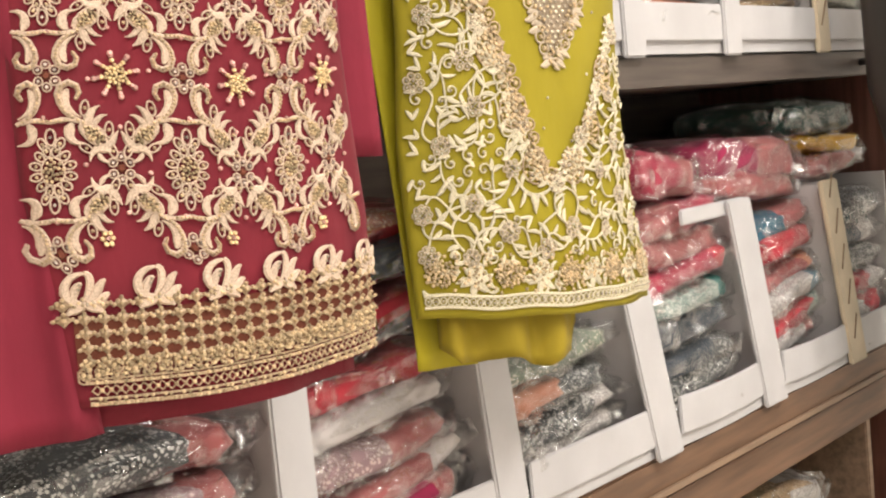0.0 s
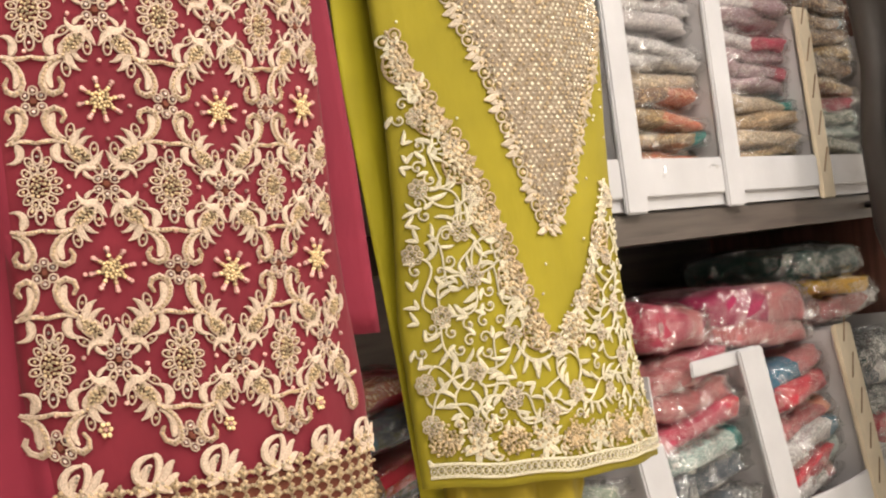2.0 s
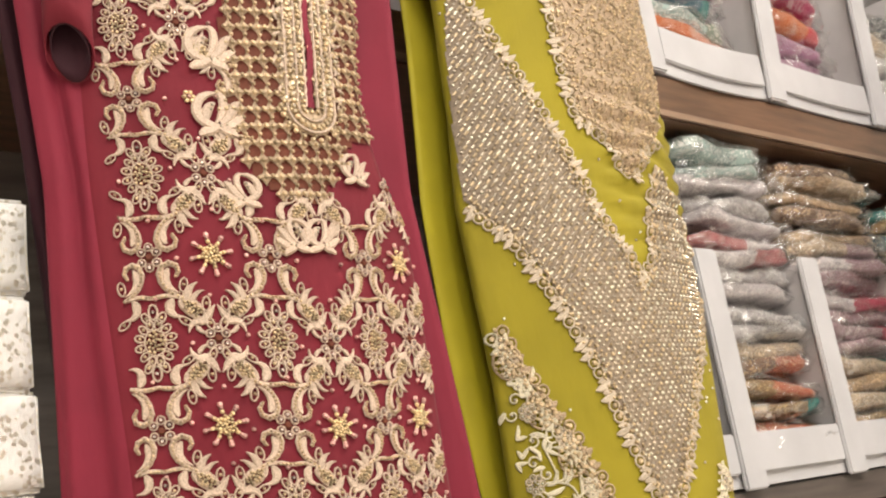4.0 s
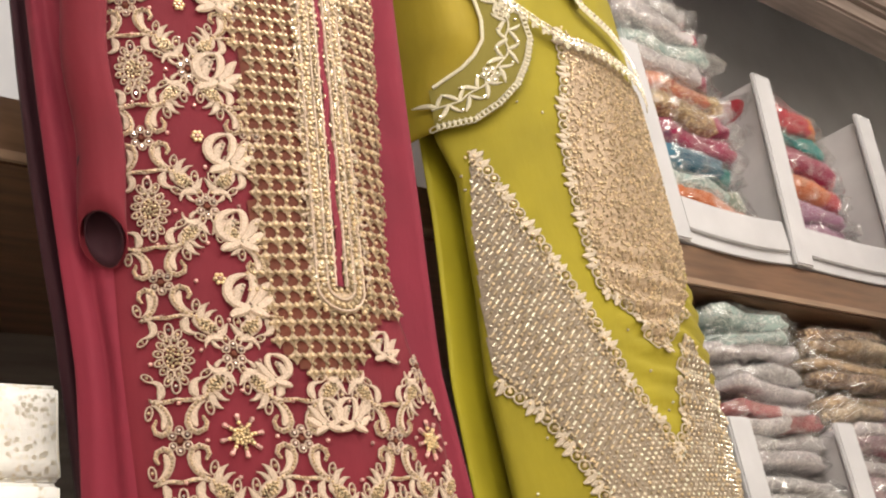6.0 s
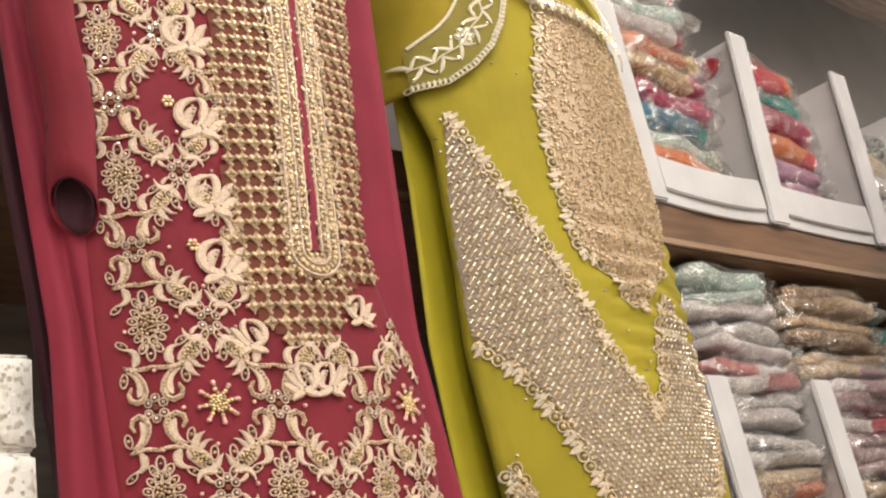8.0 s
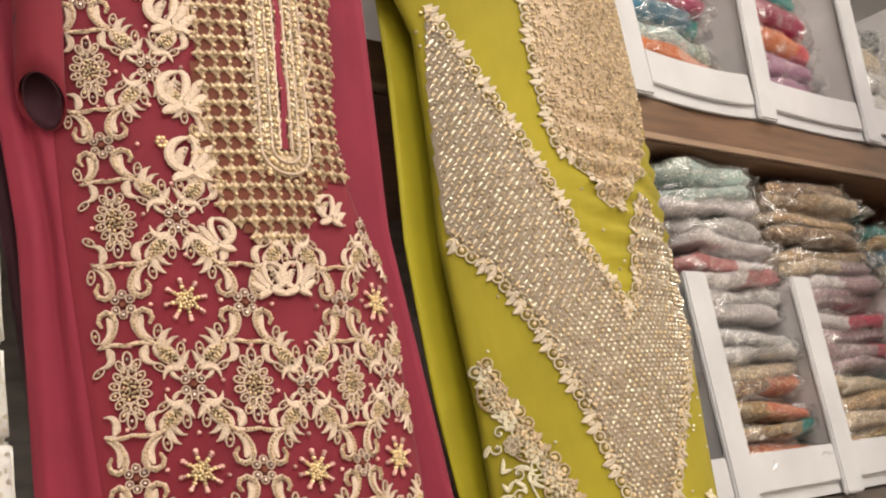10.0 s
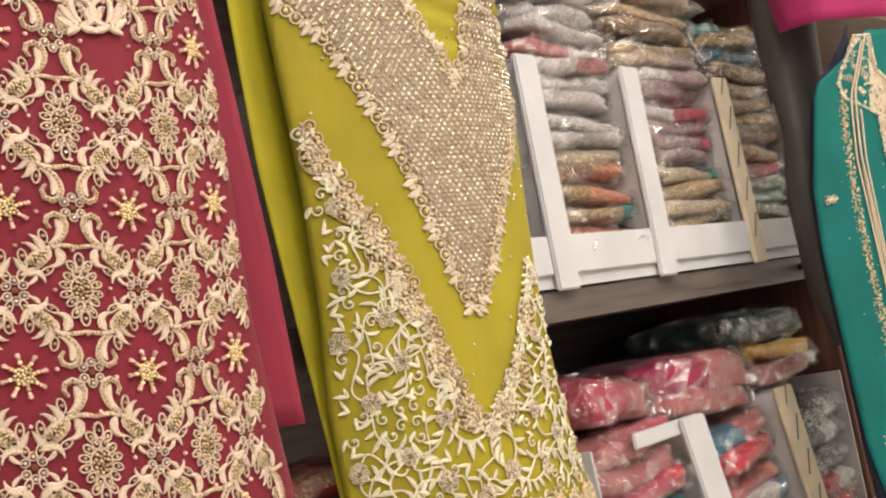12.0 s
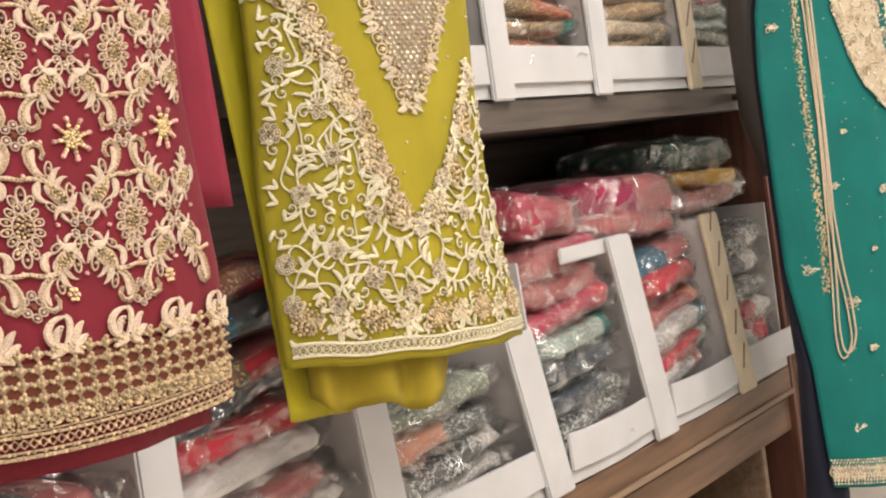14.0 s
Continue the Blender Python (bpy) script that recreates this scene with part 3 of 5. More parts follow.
m_front = sheet(MF, "front_panel", lambda k, z: Front.edge(M_LEFT, z) - 0.010 + k * (Front.edge(M_RIGHT, z) - Front.edge(M_LEFT, z) + 0.030), hem_m, lambda k: 1.812 + 0.158 * min(1, max(0, (0.58 - k) / 0.22)), 44, 120, 0.0, MAROON, mk, "maroon crepe front panel")
sheet(MF, "left_shoulder", lambda k, z: (Front.edge(M_LEFT, z) - 0.010) * (1 - k) + k * np.interp(z, [1.79, 1.815, 1.86, 1.97], [0.046, 0.038, -0.02, -0.05]), 1.80, 1.97, 16, 14, -0.0035, MAROON, mk, "maroon shoulder")
sheet(MF, "right_shoulder", lambda k, z: np.interp(z, [1.8, 1.83, 1.86, 1.95], [0.05, 0.078, 0.076, 0.02]) + k * 0.1, 1.798, 1.95, 12, 14, 0.0, MAROON, mk, "maroon shoulder")
sheet(MF, "neck_lining", lambda k, z: -0.06 + k * 0.17, 1.77, 2.05, 8, 8, -0.010, MAROON_LIGHT, mk, "plain maroon inside of the neck")
# sleeve, hanging at the side, its cuff cut aslant and open to the front
def sleeve_tube(name, top, fat, material, label_):
    vs, fs = [], []
    for j in range(15):
        for i in range(20):
            a = TAU * i / 20
            z = top + (1.552 + 0.017 * math.sin(a) - 0.013 * math.cos(a) - top) * j / 14
            s = -0.170 + fat * (0.0195 * math.cos(a) * (1.0 - 0.006 * j) + 0.003 * math.sin(j * 0.8))
            q = MF.at(s, z, 0.0, True)
            vs.append(q + MF.n * (fat * 0.017 * math.sin(a) + 0.015 + 0.003 * noise.noise(Vector((a, z * 9, 1)))))
    for j in range(14):
        for i in range(20):
            k = (i + 1) % 20
            fs.append((j * 20 + i, j * 20 + k, (j + 1) * 20 + k, (j + 1) * 20 + i))
    ob = mesh_ob(name, vs, fs, material, mk, label_)
    ob.modifiers.new("thickness", "SOLIDIFY").thickness = 0.0015


sleeve_tube("sleeve", 1.84, 1.0, MAROON, "plain maroon hanging sleeve with an open cuff")
# Added inner tube; its dark colour stands for the shade inside the cuff.
sleeve_tube("sleeve_lining", 1.66, 0.78, MAROON_SHADE, "inside of the sleeve, its shade put into the colour")


def m_ok(s, z, pad=0.0):
    return Front.edge(M_LEFT, z) + pad < s < Front.edge(M_RIGHT, z) - pad


def net_zone(s, z):
    if z > 1.80:
        return -0.045 < s
    left = np.interp(z, [1.42, 1.455, 1.50, 1.60, 1.71, 1.81], [-0.012, -0.040, -0.053, -0.043, -0.038, -0.042])
    right = np.interp(z, [1.42, 1.43, 1.477, 1.52], [0.014, 0.028, 0.066, 0.2])
    return z > 1.42 and left < s < right


class Drape:
    """The maroon front as the lattice lies on it: the rows sag towards the middle and lean a little."""

    def at(self, s, z, off=0.0, flat=False):
        dz = np.interp(s, [-0.15, -0.088, 0.0, 0.088, 0.13], [0.008, 0.005, -0.007, -0.003, 0.0])
        dz += np.interp(z, [0.96, 1.0, 1.115, 1.246, 1.45], [0.0, 0.002, 0.004, -0.003, 0.0])
        ds = np.interp(s, [-0.15, -0.132, -0.044, 0.044, 0.13], [-0.002, -0.003, 0.004, 0.005, 0.0]) + (min(z, 1.42) - 1.22) * 0.05
        k = np.interp(z, [0.955, 1.0, 1.45, 1.55], [0.0, 1.0, 1.0, 0.5])
        return MF.at(s + ds * k, z + dz * k, off, flat)


LATTICE = Drape()


def star(s, z):
    a, b = Stitch(LATTICE), Stitch(LATTICE)
    for i in range(8):
        t = TAU * i / 8 + 0.2
        for k, r in enumerate((0.0094, 0.0122, 0.0145)):
            (a if k < 1 else b).bead(s + r * math.cos(t), z + r * 1.1 * math.sin(t), 0.0018 + 0.0004 * (k == 2), 0.0030)
    for i in range(27):
        r, t = 0.00142 * math.sqrt(i), i * 2.4
        a.bead(s + r * math.cos(t), z + 1.1 * r * math.sin(t), 0.0016, 0.0034 + 0.0012 * (i < 9))
    motif([(a, YELLOWBEAD), (b, PINKBEAD)], "star_motif", m_front, "star of yellow pearls and rose beads")


def blossom(s, z):
    a, b = Stitch(LATTICE), Stitch(LATTICE)
    for i in range(6):
        a.bead(s + 0.0034 * math.cos(TAU * i / 6), z + 0.0040 * math.sin(TAU * i / 6), 0.0019, 0.003)
    b.bead(s, z, 0.002, 0.004)
    motif([(a, YELLOWBEAD), (b, PINKBEAD)], "small_blossom", m_front, "tiny beaded blossom")


def petal(a, b, s, z, ang, half, wide, cord_=0.0015):
    """A narrow corded loop with a stone inside."""
    a.ring(s, z, half, cord_, 10, wide / half, 0.0024, ang)
    b.bead(s, z, wide * 0.55, 0.0024)


def medallion(s, z, g=1.0):
    a, b, c = Stitch(LATTICE), Stitch(LATTICE, 0.0022), Stitch(LATTICE)
    for i in range(12):
        t = TAU * (i + 0.5) / 12
        petal(a, b, s + 0.0116 * g * math.cos(t), z + 0.0142 * g * math.sin(t), t, 0.0040 * g, 0.0026 * g)
    for i in range(22):
        t, r = i * 2.4, 0.00150 * math.sqrt(i)
        b.bead(s + r * math.cos(t), z + 1.25 * r * math.sin(t), 0.0015, 0.0028)
    a.ring(s, z, 0.0078 * g, 0.0014, 14, 1.25)
    for sg in (1, -1):
        petal(a, c, s, z + sg * 0.0232 * g, math.pi / 2, 0.0058, 0.0033, 0.0017)
        for h in (1, -1):
            petal(a, b, s + h * 0.0058 * g, z + sg * 0.0186 * g, math.pi / 2 - h * sg * 0.5, 0.0044, 0.0027)
    motif([(a, CREAM), (b, GOLDBEAD), (c, GEM)], "oval_medallion", m_front, "oval petal medallion with gold beads")


def node(s, z):
    a, b, c = Stitch(LATTICE), Stitch(LATTICE), Stitch(LATTICE, 0.001)
    for i in range(6):
        t = TAU * (i + 0.5) / 6
        x, y = s + 0.0064 * math.cos(t), z + 0.0080 * math.sin(t)
        a.ring(x, y, 0.0031, 0.0013, 8)
        b.bead(x, y, 0.0020, 0.0030)
    c.bead(s, z, 0.0034, 0.003)
    motif([(a, CREAM), (b, GEM), (c, DARKNET)], "stone_cluster", m_front, "cluster of smoky stones")


def scroll(s, z, dx, dz):
    """The leafy scroll along one side of a cell: from a star-row cluster (s, z) to a medallion-row cluster at (s + dx, z + dz)."""
    a, b = Stitch(LATTICE), Stitch(LATTICE, 0.0028)
    h, v = (1 if dx > 0 else -1), (1 if dz > 0 else -1)

    def put(x, y):
        return s + h * x * 0.00092, z + v * y * 0.00094

    def fits(x, y):
        q = put(x, y)
        return m_ok(q[0], q[1], 0.0012)

    def loop(x, y, ang, half, wide):
        if fits(x, y):
            q = put(x, y)
            petal(a, b, q[0], q[1], math.atan2(v * math.sin(ang), h * math.cos(ang)), half / 1000, wide / 1000)

    def beads(pts, r=0.0011, step=1):
        for c in pts[::step]:
            if m_ok(c[0], c[1], 0.0015):
                b.bead(c[0], c[1], r, 0.0026)

    def comma(pts, wide, n=11):
        """A blunt-headed leaf: full at its start, curling to a point; a cubic through four pegs."""
        out = []
        for k in range(n):
            t = k / (n - 1)
            c = ((1 - t) ** 3, 3 * t * (1 - t) ** 2, 3 * t * t * (1 - t), t ** 3)
            out.append(put(sum(q * p[0] for q, p in zip(c, pts)), sum(q * p[1] for q, p in zip(c, pts))))
        if m_ok(out[n // 2][0], out[n // 2][1], 0.0015) and m_ok(out[-1][0], out[-1][1], -0.004):
            a.ribbon(out, lambda k: max(0.0009, 0.84 * wide / 1000 * min(1.0, 3.6 * k + 0.35) * (1 - k ** 2.2) ** 0.8), 0.0022)

    # hooked stem beside the cluster with a leaf in its bend
    if fits(12, 18):
        hook = [put(*q) for q in ((19, 17.5), (21.5, 13), (20, 8), (14.5, 5.5), (9, 8), (7, 14), (8, 20), (11, 26), (16, 31), (23, 35))]
        a.ribbon(hook, lambda k: 0.0028 + 0.0022 * math.sin(math.pi * k), 0.0024)
        beads([((p[0] + q[0]) / 2, (p[1] + q[1]) / 2) for p, q in zip(hook, hook[1:])], 0.0012)
        beads(hook, 0.0012)
    comma(((14, 10), (9, 17), (12, 27), (22, 31)), 7.0)
    # bar across to the mirrored scroll
    if fits(7, 33):
        bar = [put(*q) for q in ((0, 34.5), (4, 33.2), (8, 32.6), (13, 32.5), (20, 34.5))]
        a.ribbon(bar, lambda k: 0.0024 + 0.0012 * math.sin(math.pi * k), 0.0022)
        beads([put(x, 33.2) for x in (1.5, 4.5, 7.5, 11)], 0.0012)
    # leaves and loops along the diagonal
    loop(24.5, 24.5, 1.75, 5.4, 2.7)
    comma(((25, 37), (27, 31), (28, 26), (35, 23)), 8.0)
    comma(((29, 37), (33, 34), (34, 30), (40, 30)), 5.5)
    comma(((16, 35), (10, 42), (13, 51), (23, 50)), 8.6)
    comma(((20, 37), (24, 44), (30, 51), (40, 54)), 6.6)
    comma(((20, 36), (30, 35), (38, 44), (40, 54)), 6.2)
    if fits(30, 44):
        c0 = put(30, 44)
        a.ring(c0[0], c0[1], 0.0098, 0.0016, 14, 0.58, 0.0026, math.atan2(v * 0.72, h * 0.7))
        for k in range(20):
            t, r = k * 2.4, 0.00105 * math.sqrt(k)
            x, y = r * 1.75 * math.cos(t), r * math.sin(t)
            b.bead(c0[0] + h * (x * 0.7 - y * 0.7), c0[1] + v * (x * 0.7 + y * 0.7), 0.0014, 0.003)
    loop(24, 54, 0.6, 4.8, 2.5)
    loop(40.5, 41, 1.65, 5.6, 2.7)
    comma(((37, 54), (42, 52), (43, 47), (47, 42)), 7.6)
    comma(((41, 57), (35, 52), (27, 54), (26, 64)), 8.2)
    loop(42.5, 57, 1.2, 5.0, 2.5)
    comma(((32, 58), (33, 62), (37, 65), (40, 65)), 4.6)
    motif([(a, CREAM), (b, GOLDBEAD)], "scroll_motif", m_front, "cream scroll leaf with gold beads")


def bud(s, z, flip=1, g=1.0, tip=1.2):
    """A bud: a cupped leaf round an open eye, with horned leaves beside it and two feet."""
    a, b = Stitch(MF, 0.0032), Stitch(MF, 0.0045)

    def curve(pts, wide):
        out, n = [], 10
        for k in range(n):
            t = k / (n - 1)
            x = (1 - t) ** 3 * pts[0][0] + 3 * t * (1 - t) ** 2 * pts[1][0] + 3 * t * t * (1 - t) * pts[2][0] + t ** 3 * pts[3][0]
            y = (1 - t) ** 3 * pts[0][1] + 3 * t * (1 - t) ** 2 * pts[1][1] + 3 * t * t * (1 - t) * pts[2][1] + t ** 3 * pts[3][1]
            out.append((s + flip * x * g / 1000, z + y * g / 1000))
        a.ribbon(out, lambda k: max(0.0009, 1.35 * wide * g / 1000 * math.sin(math.pi * min(1, 0.14 + 0.82 * k)) ** 0.6), 0.003)

    curve(((2, -10), (-16, -9), (-15, 12), (3, 12)), 5.0)
    curve(((3, 12), (9, 11), (7, -2), (0, -8)), 4.2)
    curve(((-6, -7), (-6, -1), (-3, 4), (1, 5)), 4.8)
    curve(((3, -8), (11, -5), (11, 3), (17, 6)), 5.2)
    curve(((4, -10), (12, -11), (14, -5), (19, -4)), 5.0)
    curve(((2, -10), (-4, -14), (-8, -12), (-11, -16)), 4.8)
    curve(((2, -10), (6, -14), (10, -12), (13, -17)), 4.8)
    for x, y in ((-2, 1), (-1, 4), (3, -10), (7, -9)):
        b.bead(s + flip * x * g / 1000, z + y * g / 1000, 0.0014, 0.002)
    motif([(a, CREAM), (b, SILVERBEAD)], "bud_motif", m_front, "cream bud with an open beaded eye")


for j in range(-1, 12):
    for k in range(-4, 4):
        s, z = k * P / 2, ZA + j * ROW / 2
        even_cell = (k % 2 == 0 and j % 2 == 0)
        odd_cell = (k % 2 != 0 and j % 2 != 0)
        corner = not even_cell and not odd_cell
        if z > 1.89 or net_zone(s, z):
            continue
        if even_cell and m_ok(s, z, 0.008) and j >= 0:
            if z > 1.3 and k == 0:
                continue
            (star if z < 1.42 else blossom)(s, z)
        if odd_cell and m_ok(s, z, 0.004):
            if j >= 0 or k in (-3, -1, 1):
                if not (z > 1.35 and s > -0.1):
                    medallion(s, z, 1.0)
        if corner and m_ok(s, z, 0.006) and j >= -1:
            node(s, z)
# cell sides, drawn once each
for j in range(-2, 12, 1):
    for k in range(-5, 5):
        if k % 2 == 0 or j % 2 != 0:
            continue
        s, z = k * P / 2, ZA + j * ROW / 2
        for h in (1, -1):
            for v in (1, -1):
                mid_s, mid_z = s + h * P / 4, z + v * ROW / 4
                if mid_z < ZA - 0.85 * ROW or mid_z > 1.88 or not m_ok(mid_s, mid_z, -0.014) or net_zone(mid_s + 0.012, mid_z):
                    continue
                if mid_z > 1.42 and mid_s > -0.062:
                    continue
                scroll(s, z, h * P / 2, v * ROW / 2)
# lower points of the lattice
for k in (-3, -1, 1):
    node(k * P / 2, ZA - ROW * 0.93)
for k in (-2, 0, 2):
    blossom(k * P / 2 - 0.012, 1.001)
for k in range(6):
    bud(-0.134 + 0.0505 * k, 0.974 - 0.0015 * k, 1, 1.02)
for z in (1.786, 1.707, 1.627, 1.556, 1.4986):
    bud(-0.062 + (0.008 if z > 1.75 else 0.0), z, 1, 1.3)
bud(-0.045, 1.433, -1, 1.0)
bud(0.060, 1.455, 1, 0.95)
bud(-0.007, 1.394, -1, 1.0)
bud(0.013, 1.394, 1, 1.0)
# rose beads strewn over the ground cloth
pk = Stitch(LATTICE)
for j in range(-3, 26):
    for k in range(-8, 7):
        s, z = k * P / 4 + 0.004 * math.sin(j * 2.1 + k), ZA + j * ROW / 4 + 0.004 * math.sin(j + k * 1.7)
        if m_ok(s, z, 0.006) and z < 1.82 and z > 0.985 and not net_zone(s, z) and (j + k) % 2:
            pk.bead(s, z, 0.0019, 0.0028)
tagged(pk.done("strewn_bead", PINKBEAD, m_front, "scattered rose beads"), kind="stuff")


def bodice(s, z):
    return net_zone(s, z) and Front.edge(M_LEFT, z) < s < Front.edge(M_RIGHT, z) + 0.012 and z < np.interp(s, [-0.05, 0.0, 0.035, 0.055, 0.08], [1.87, 1.838, 1.80, 1.80, 1.835])


def patch(name, ok, s0, s1, z0, z1, off, mat, lab, cell=0.006):
    vs, fs, seen = [], [], {}
    for i in range(int((s1 - s0) / cell)):
        for j in range(int((z1 - z0) / cell)):
            if ok(s0 + (i + 0.5) * cell, z0 + (j + 0.5) * cell):
                f = []
                for di, dj in ((0, 0), (1, 0), (1, 1), (0, 1)):
                    key = (i + di, j + dj)
                    if key not in seen:
                        seen[key] = len(vs)
                        vs.append(MF.at(s0 + key[0] * cell, z0 + key[1] * cell, off))
                    f.append(seen[key])
                fs.append(tuple(f))
    return mesh_ob(name, vs, fs, mat, m_front, lab)


# Dark patch under the net: shade seen through its openings, as colour.
patch("net_backing", bodice, -0.06, 0.16, 1.42, 1.88, 0.0016, DARKNET, "net backing with the shade of its openings as colour")
cut, knots = Stitch(MF, 0.0022), Stitch(MF, 0.0040)
PX, PZ = 0.0126, 0.0146
for j in range(31):
    for i in range(-5, 14):
        s, z = i * PX - 0.001, 1.428 + j * PZ
        if not bodice(s, z):
            continue
        ring_ = [(s + 0.52 * PX * c, z + 0.52 * PZ * d) for c, d in ((1, 0), (0.36, 0.44), (0, 1), (-0.36, 0.44), (-1, 0), (-0.36, -0.44), (0, -1), (0.36, -0.44))]
        base = len(cut.v)
        cut.v += [MF.at(p, q, 0.0022) for p, q in ring_] + [MF.at(s, z, 0.0044)]
        cut.q += [(base + k, base + (k + 1) % 8, base + 8) for k in range(8)]
        for x, y in ((0, 0), (0.45, 0.04), (-0.45, -0.04), (0.02, 0.48)):
            knots.bead(s + x * PX + 0.0006 * math.sin(i * 5 + j), z + y * PZ, 0.0019 if x or y else 0.0024, 0.0024)
tagged(cut.done("bodice_net", GOLDTHREAD, m_front, "gold cut-work net with diamond openings"), kind="stuff")
tagged(knots.done("bead_grid", GOLDBEAD, m_front, "gold beads on the net"), kind="stuff")


# Same painted shade behind the openings of the hem net.
patch("hem_backing", lambda s, z: 0.915 < z < 0.957 and m_ok(s, z, 0), -0.16, 0.14, 0.912, 0.96, 0.0016, DARKNET, "hem net backing with the shade of its openings as colour")
hem_cut, hem_knot = Stitch(MF, 0.0022), Stitch(MF, 0.0040)
HX, HZ = 0.0134, 0.0104
for j in range(5):
    for i in range(-13, 12):
        s, z = i * HX, 0.921 + j * HZ + 0.006 * (i / 11) ** 2 - 0.004
        if not m_ok(s, z, -0.004):
            continue
        base = len(hem_cut.v)
        hem_cut.v += [MF.at(s + 0.54 * HX * c, z + 0.54 * HZ * d, 0.0022) for c, d in ((1, 0), (0.36, 0.44), (0, 1), (-0.36, 0.44), (-1, 0), (-0.36, -0.44), (0, -1), (0.36, -0.44))] + [MF.at(s, z, 0.0042)]
        hem_cut.q += [(base + k, base + (k + 1) % 8, base + 8) for k in range(8)]
        for x, y in ((0, 0), (0.42, 0.05), (-0.42, -0.05), (0.02, 0.42), (-0.2, 0.2)):
            hem_knot.bead(s + x * HX, z + y * HZ, 0.0017, 0.0026)
tagged(hem_cut.done("hem_net", GOLDTHREAD, m_front, "gold cut-work net above the hem"), kind="stuff")
tagged(hem_knot.done("bead_grid", GOLDBEAD, m_front, "gold beads on the net"), kind="stuff")


def across(z, pad=0.0):
    l, r = Front.edge(M_LEFT, z) + pad, Front.edge(M_RIGHT, z) - pad
    return [(l + (r - l) * i / 40, z + 0.006 * (2 * i / 40 - 1) ** 2) for i in range(41)]


hb = Stitch(MF, 0.0018)
for z, w in ((0.8862, 0.0032), (0.8902, 0.0020), (0.9015, 0.0026), (0.9045, 0.0018)):
    hb.ribbon(across(z), w, 0.0022)
hb.done("hem_braid", GOLDTHREAD, m_front, "gold braid along the hem")
sq, sb = Stitch(MF, 0.0018), Stitch(MF, 0.003)
for i, (s, z) in enumerate(across(0.896)):
    if 0 < i < 40:
        sq.ring(s, z, 0.0034, 0.0016, 4)
        sb.bead(s + 0.0033, z, 0.0018, 0.002)
        for q in (0.0862, 0.0898, 0.1020):
            sb.bead(s + 0.0015 * math.sin(i * 2.7 + q * 900), 0.80 + q + (z - 0.896), 0.0017, 0.0026)
for rr in range(4):
    for i in range(70):
        l, r = Front.edge(M_LEFT, 0.91), Front.edge(M_RIGHT, 0.91)
        s = l + (r - l) * (i + 0.5 * (rr % 2)) / 70
        sb.bead(s + 0.0012 * math.sin(i * 3.7 + rr), 0.9075 + rr * 0.0034 + 0.0010 * math.sin(i * 5.1 + rr * 2) + 0.006 * (2 * i / 70 - 1) ** 2, 0.0017 + 0.0004 * math.sin(i * 2.3), 0.0028)
        if i % 3 == 0:
            sq.ring(s, 0.9105 + 0.002 * rr, 0.0036, 0.0016, 7)
motif([(sq, GOLDTHREAD), (sb, GOLDBEAD)], "hem_band", m_front, "dense gold bead band with small squares")

# placket down the front
slit = [(0.0247 + (z - 1.504) * 0.100, z) for z in np.linspace(1.504, 1.815, 26)]
pl = Stitch(MF, 0.0052)
pl.ribbon([(s + 0.002 * math.sin(z * 90), z) for s, z in slit], 0.007, 0.0012)
pl.done("front_slit", MAROON_LIGHT, m_front, "maroon slit of the neck placket")
pc, pg, pd = Stitch(MF, 0.0052), Stitch(MF, 0.0052), Stitch(MF, 0.0044)
for o in (-0.0058, 0.0058):
    pc.ribbon([(s + o + 0.0006 * math.sin(z * 700), z) for s, z in along(slit, 0.003) and [(q[0], q[1]) for q in along(slit, 0.004)]], 0.0026, 0.0026)
for o, w in ((-0.0135, 0.0022), (0.0135, 0.0022), (-0.024, 0.0022), (0.024, 0.0022)):
    pc.ribbon([(q[0] + o, q[1]) for q in along(slit, 0.006)], w, 0.0022)
bot = [(0.0247 + 0.0135 * math.cos(t), 1.504 + 0.012 * math.sin(t)) for t in np.linspace(math.pi, TAU, 12)]
pc.ribbon(bot, 0.0024, 0.0024)
pc.ribbon([(0.0247 + 0.0240 * math.cos(t), 1.504 + 0.022 * math.sin(t)) for t in np.linspace(math.pi, TAU, 14)], 0.0024, 0.0024)
for o in (-0.019, 0.019, -0.0095, 0.0095):
    for q in along(slit, 0.0052):
        pg.bead(q[0] + o + 0.0012 * math.sin(q[1] * 900), q[1], 0.0026 if abs(o) > 0.01 else 0.0021, 0.0028)
        if abs(o) > 0.01:
            pd.ring(q[0] + o, q[1] + 0.0026, 0.0034, 0.0013, 7)
for t in np.linspace(math.pi, TAU, 12):
    pg.bead(0.0247 + 0.0188 * math.cos(t), 1.504 + 0.017 * math.sin(t), 0.0027, 0.003)
    pg.bead(0.0247 + 0.030 * math.cos(t), 1.504 + 0.029 * math.sin(t), 0.0024, 0.003)
pk2 = Stitch(MF, 0.0035)
for sg in (1, -1):
    pk2.ribbon([(q[0] + sg * 0.0160, q[1]) for q in along(slit, 0.006)], 0.023, 0.0008)
pk2.ribbon([(0.0247 + 0.0160 * math.cos(t), 1.504 + 0.0145 * math.sin(t)) for t in np.linspace(math.pi, TAU, 12)], 0.020, 0.0008)
motif([(pk2, GOLDTHREAD), (pc, CREAM), (pd, CREAM), (pg, GOLDBEAD)], "placket_band", m_front, "gold beaded bands edging the neck slit")
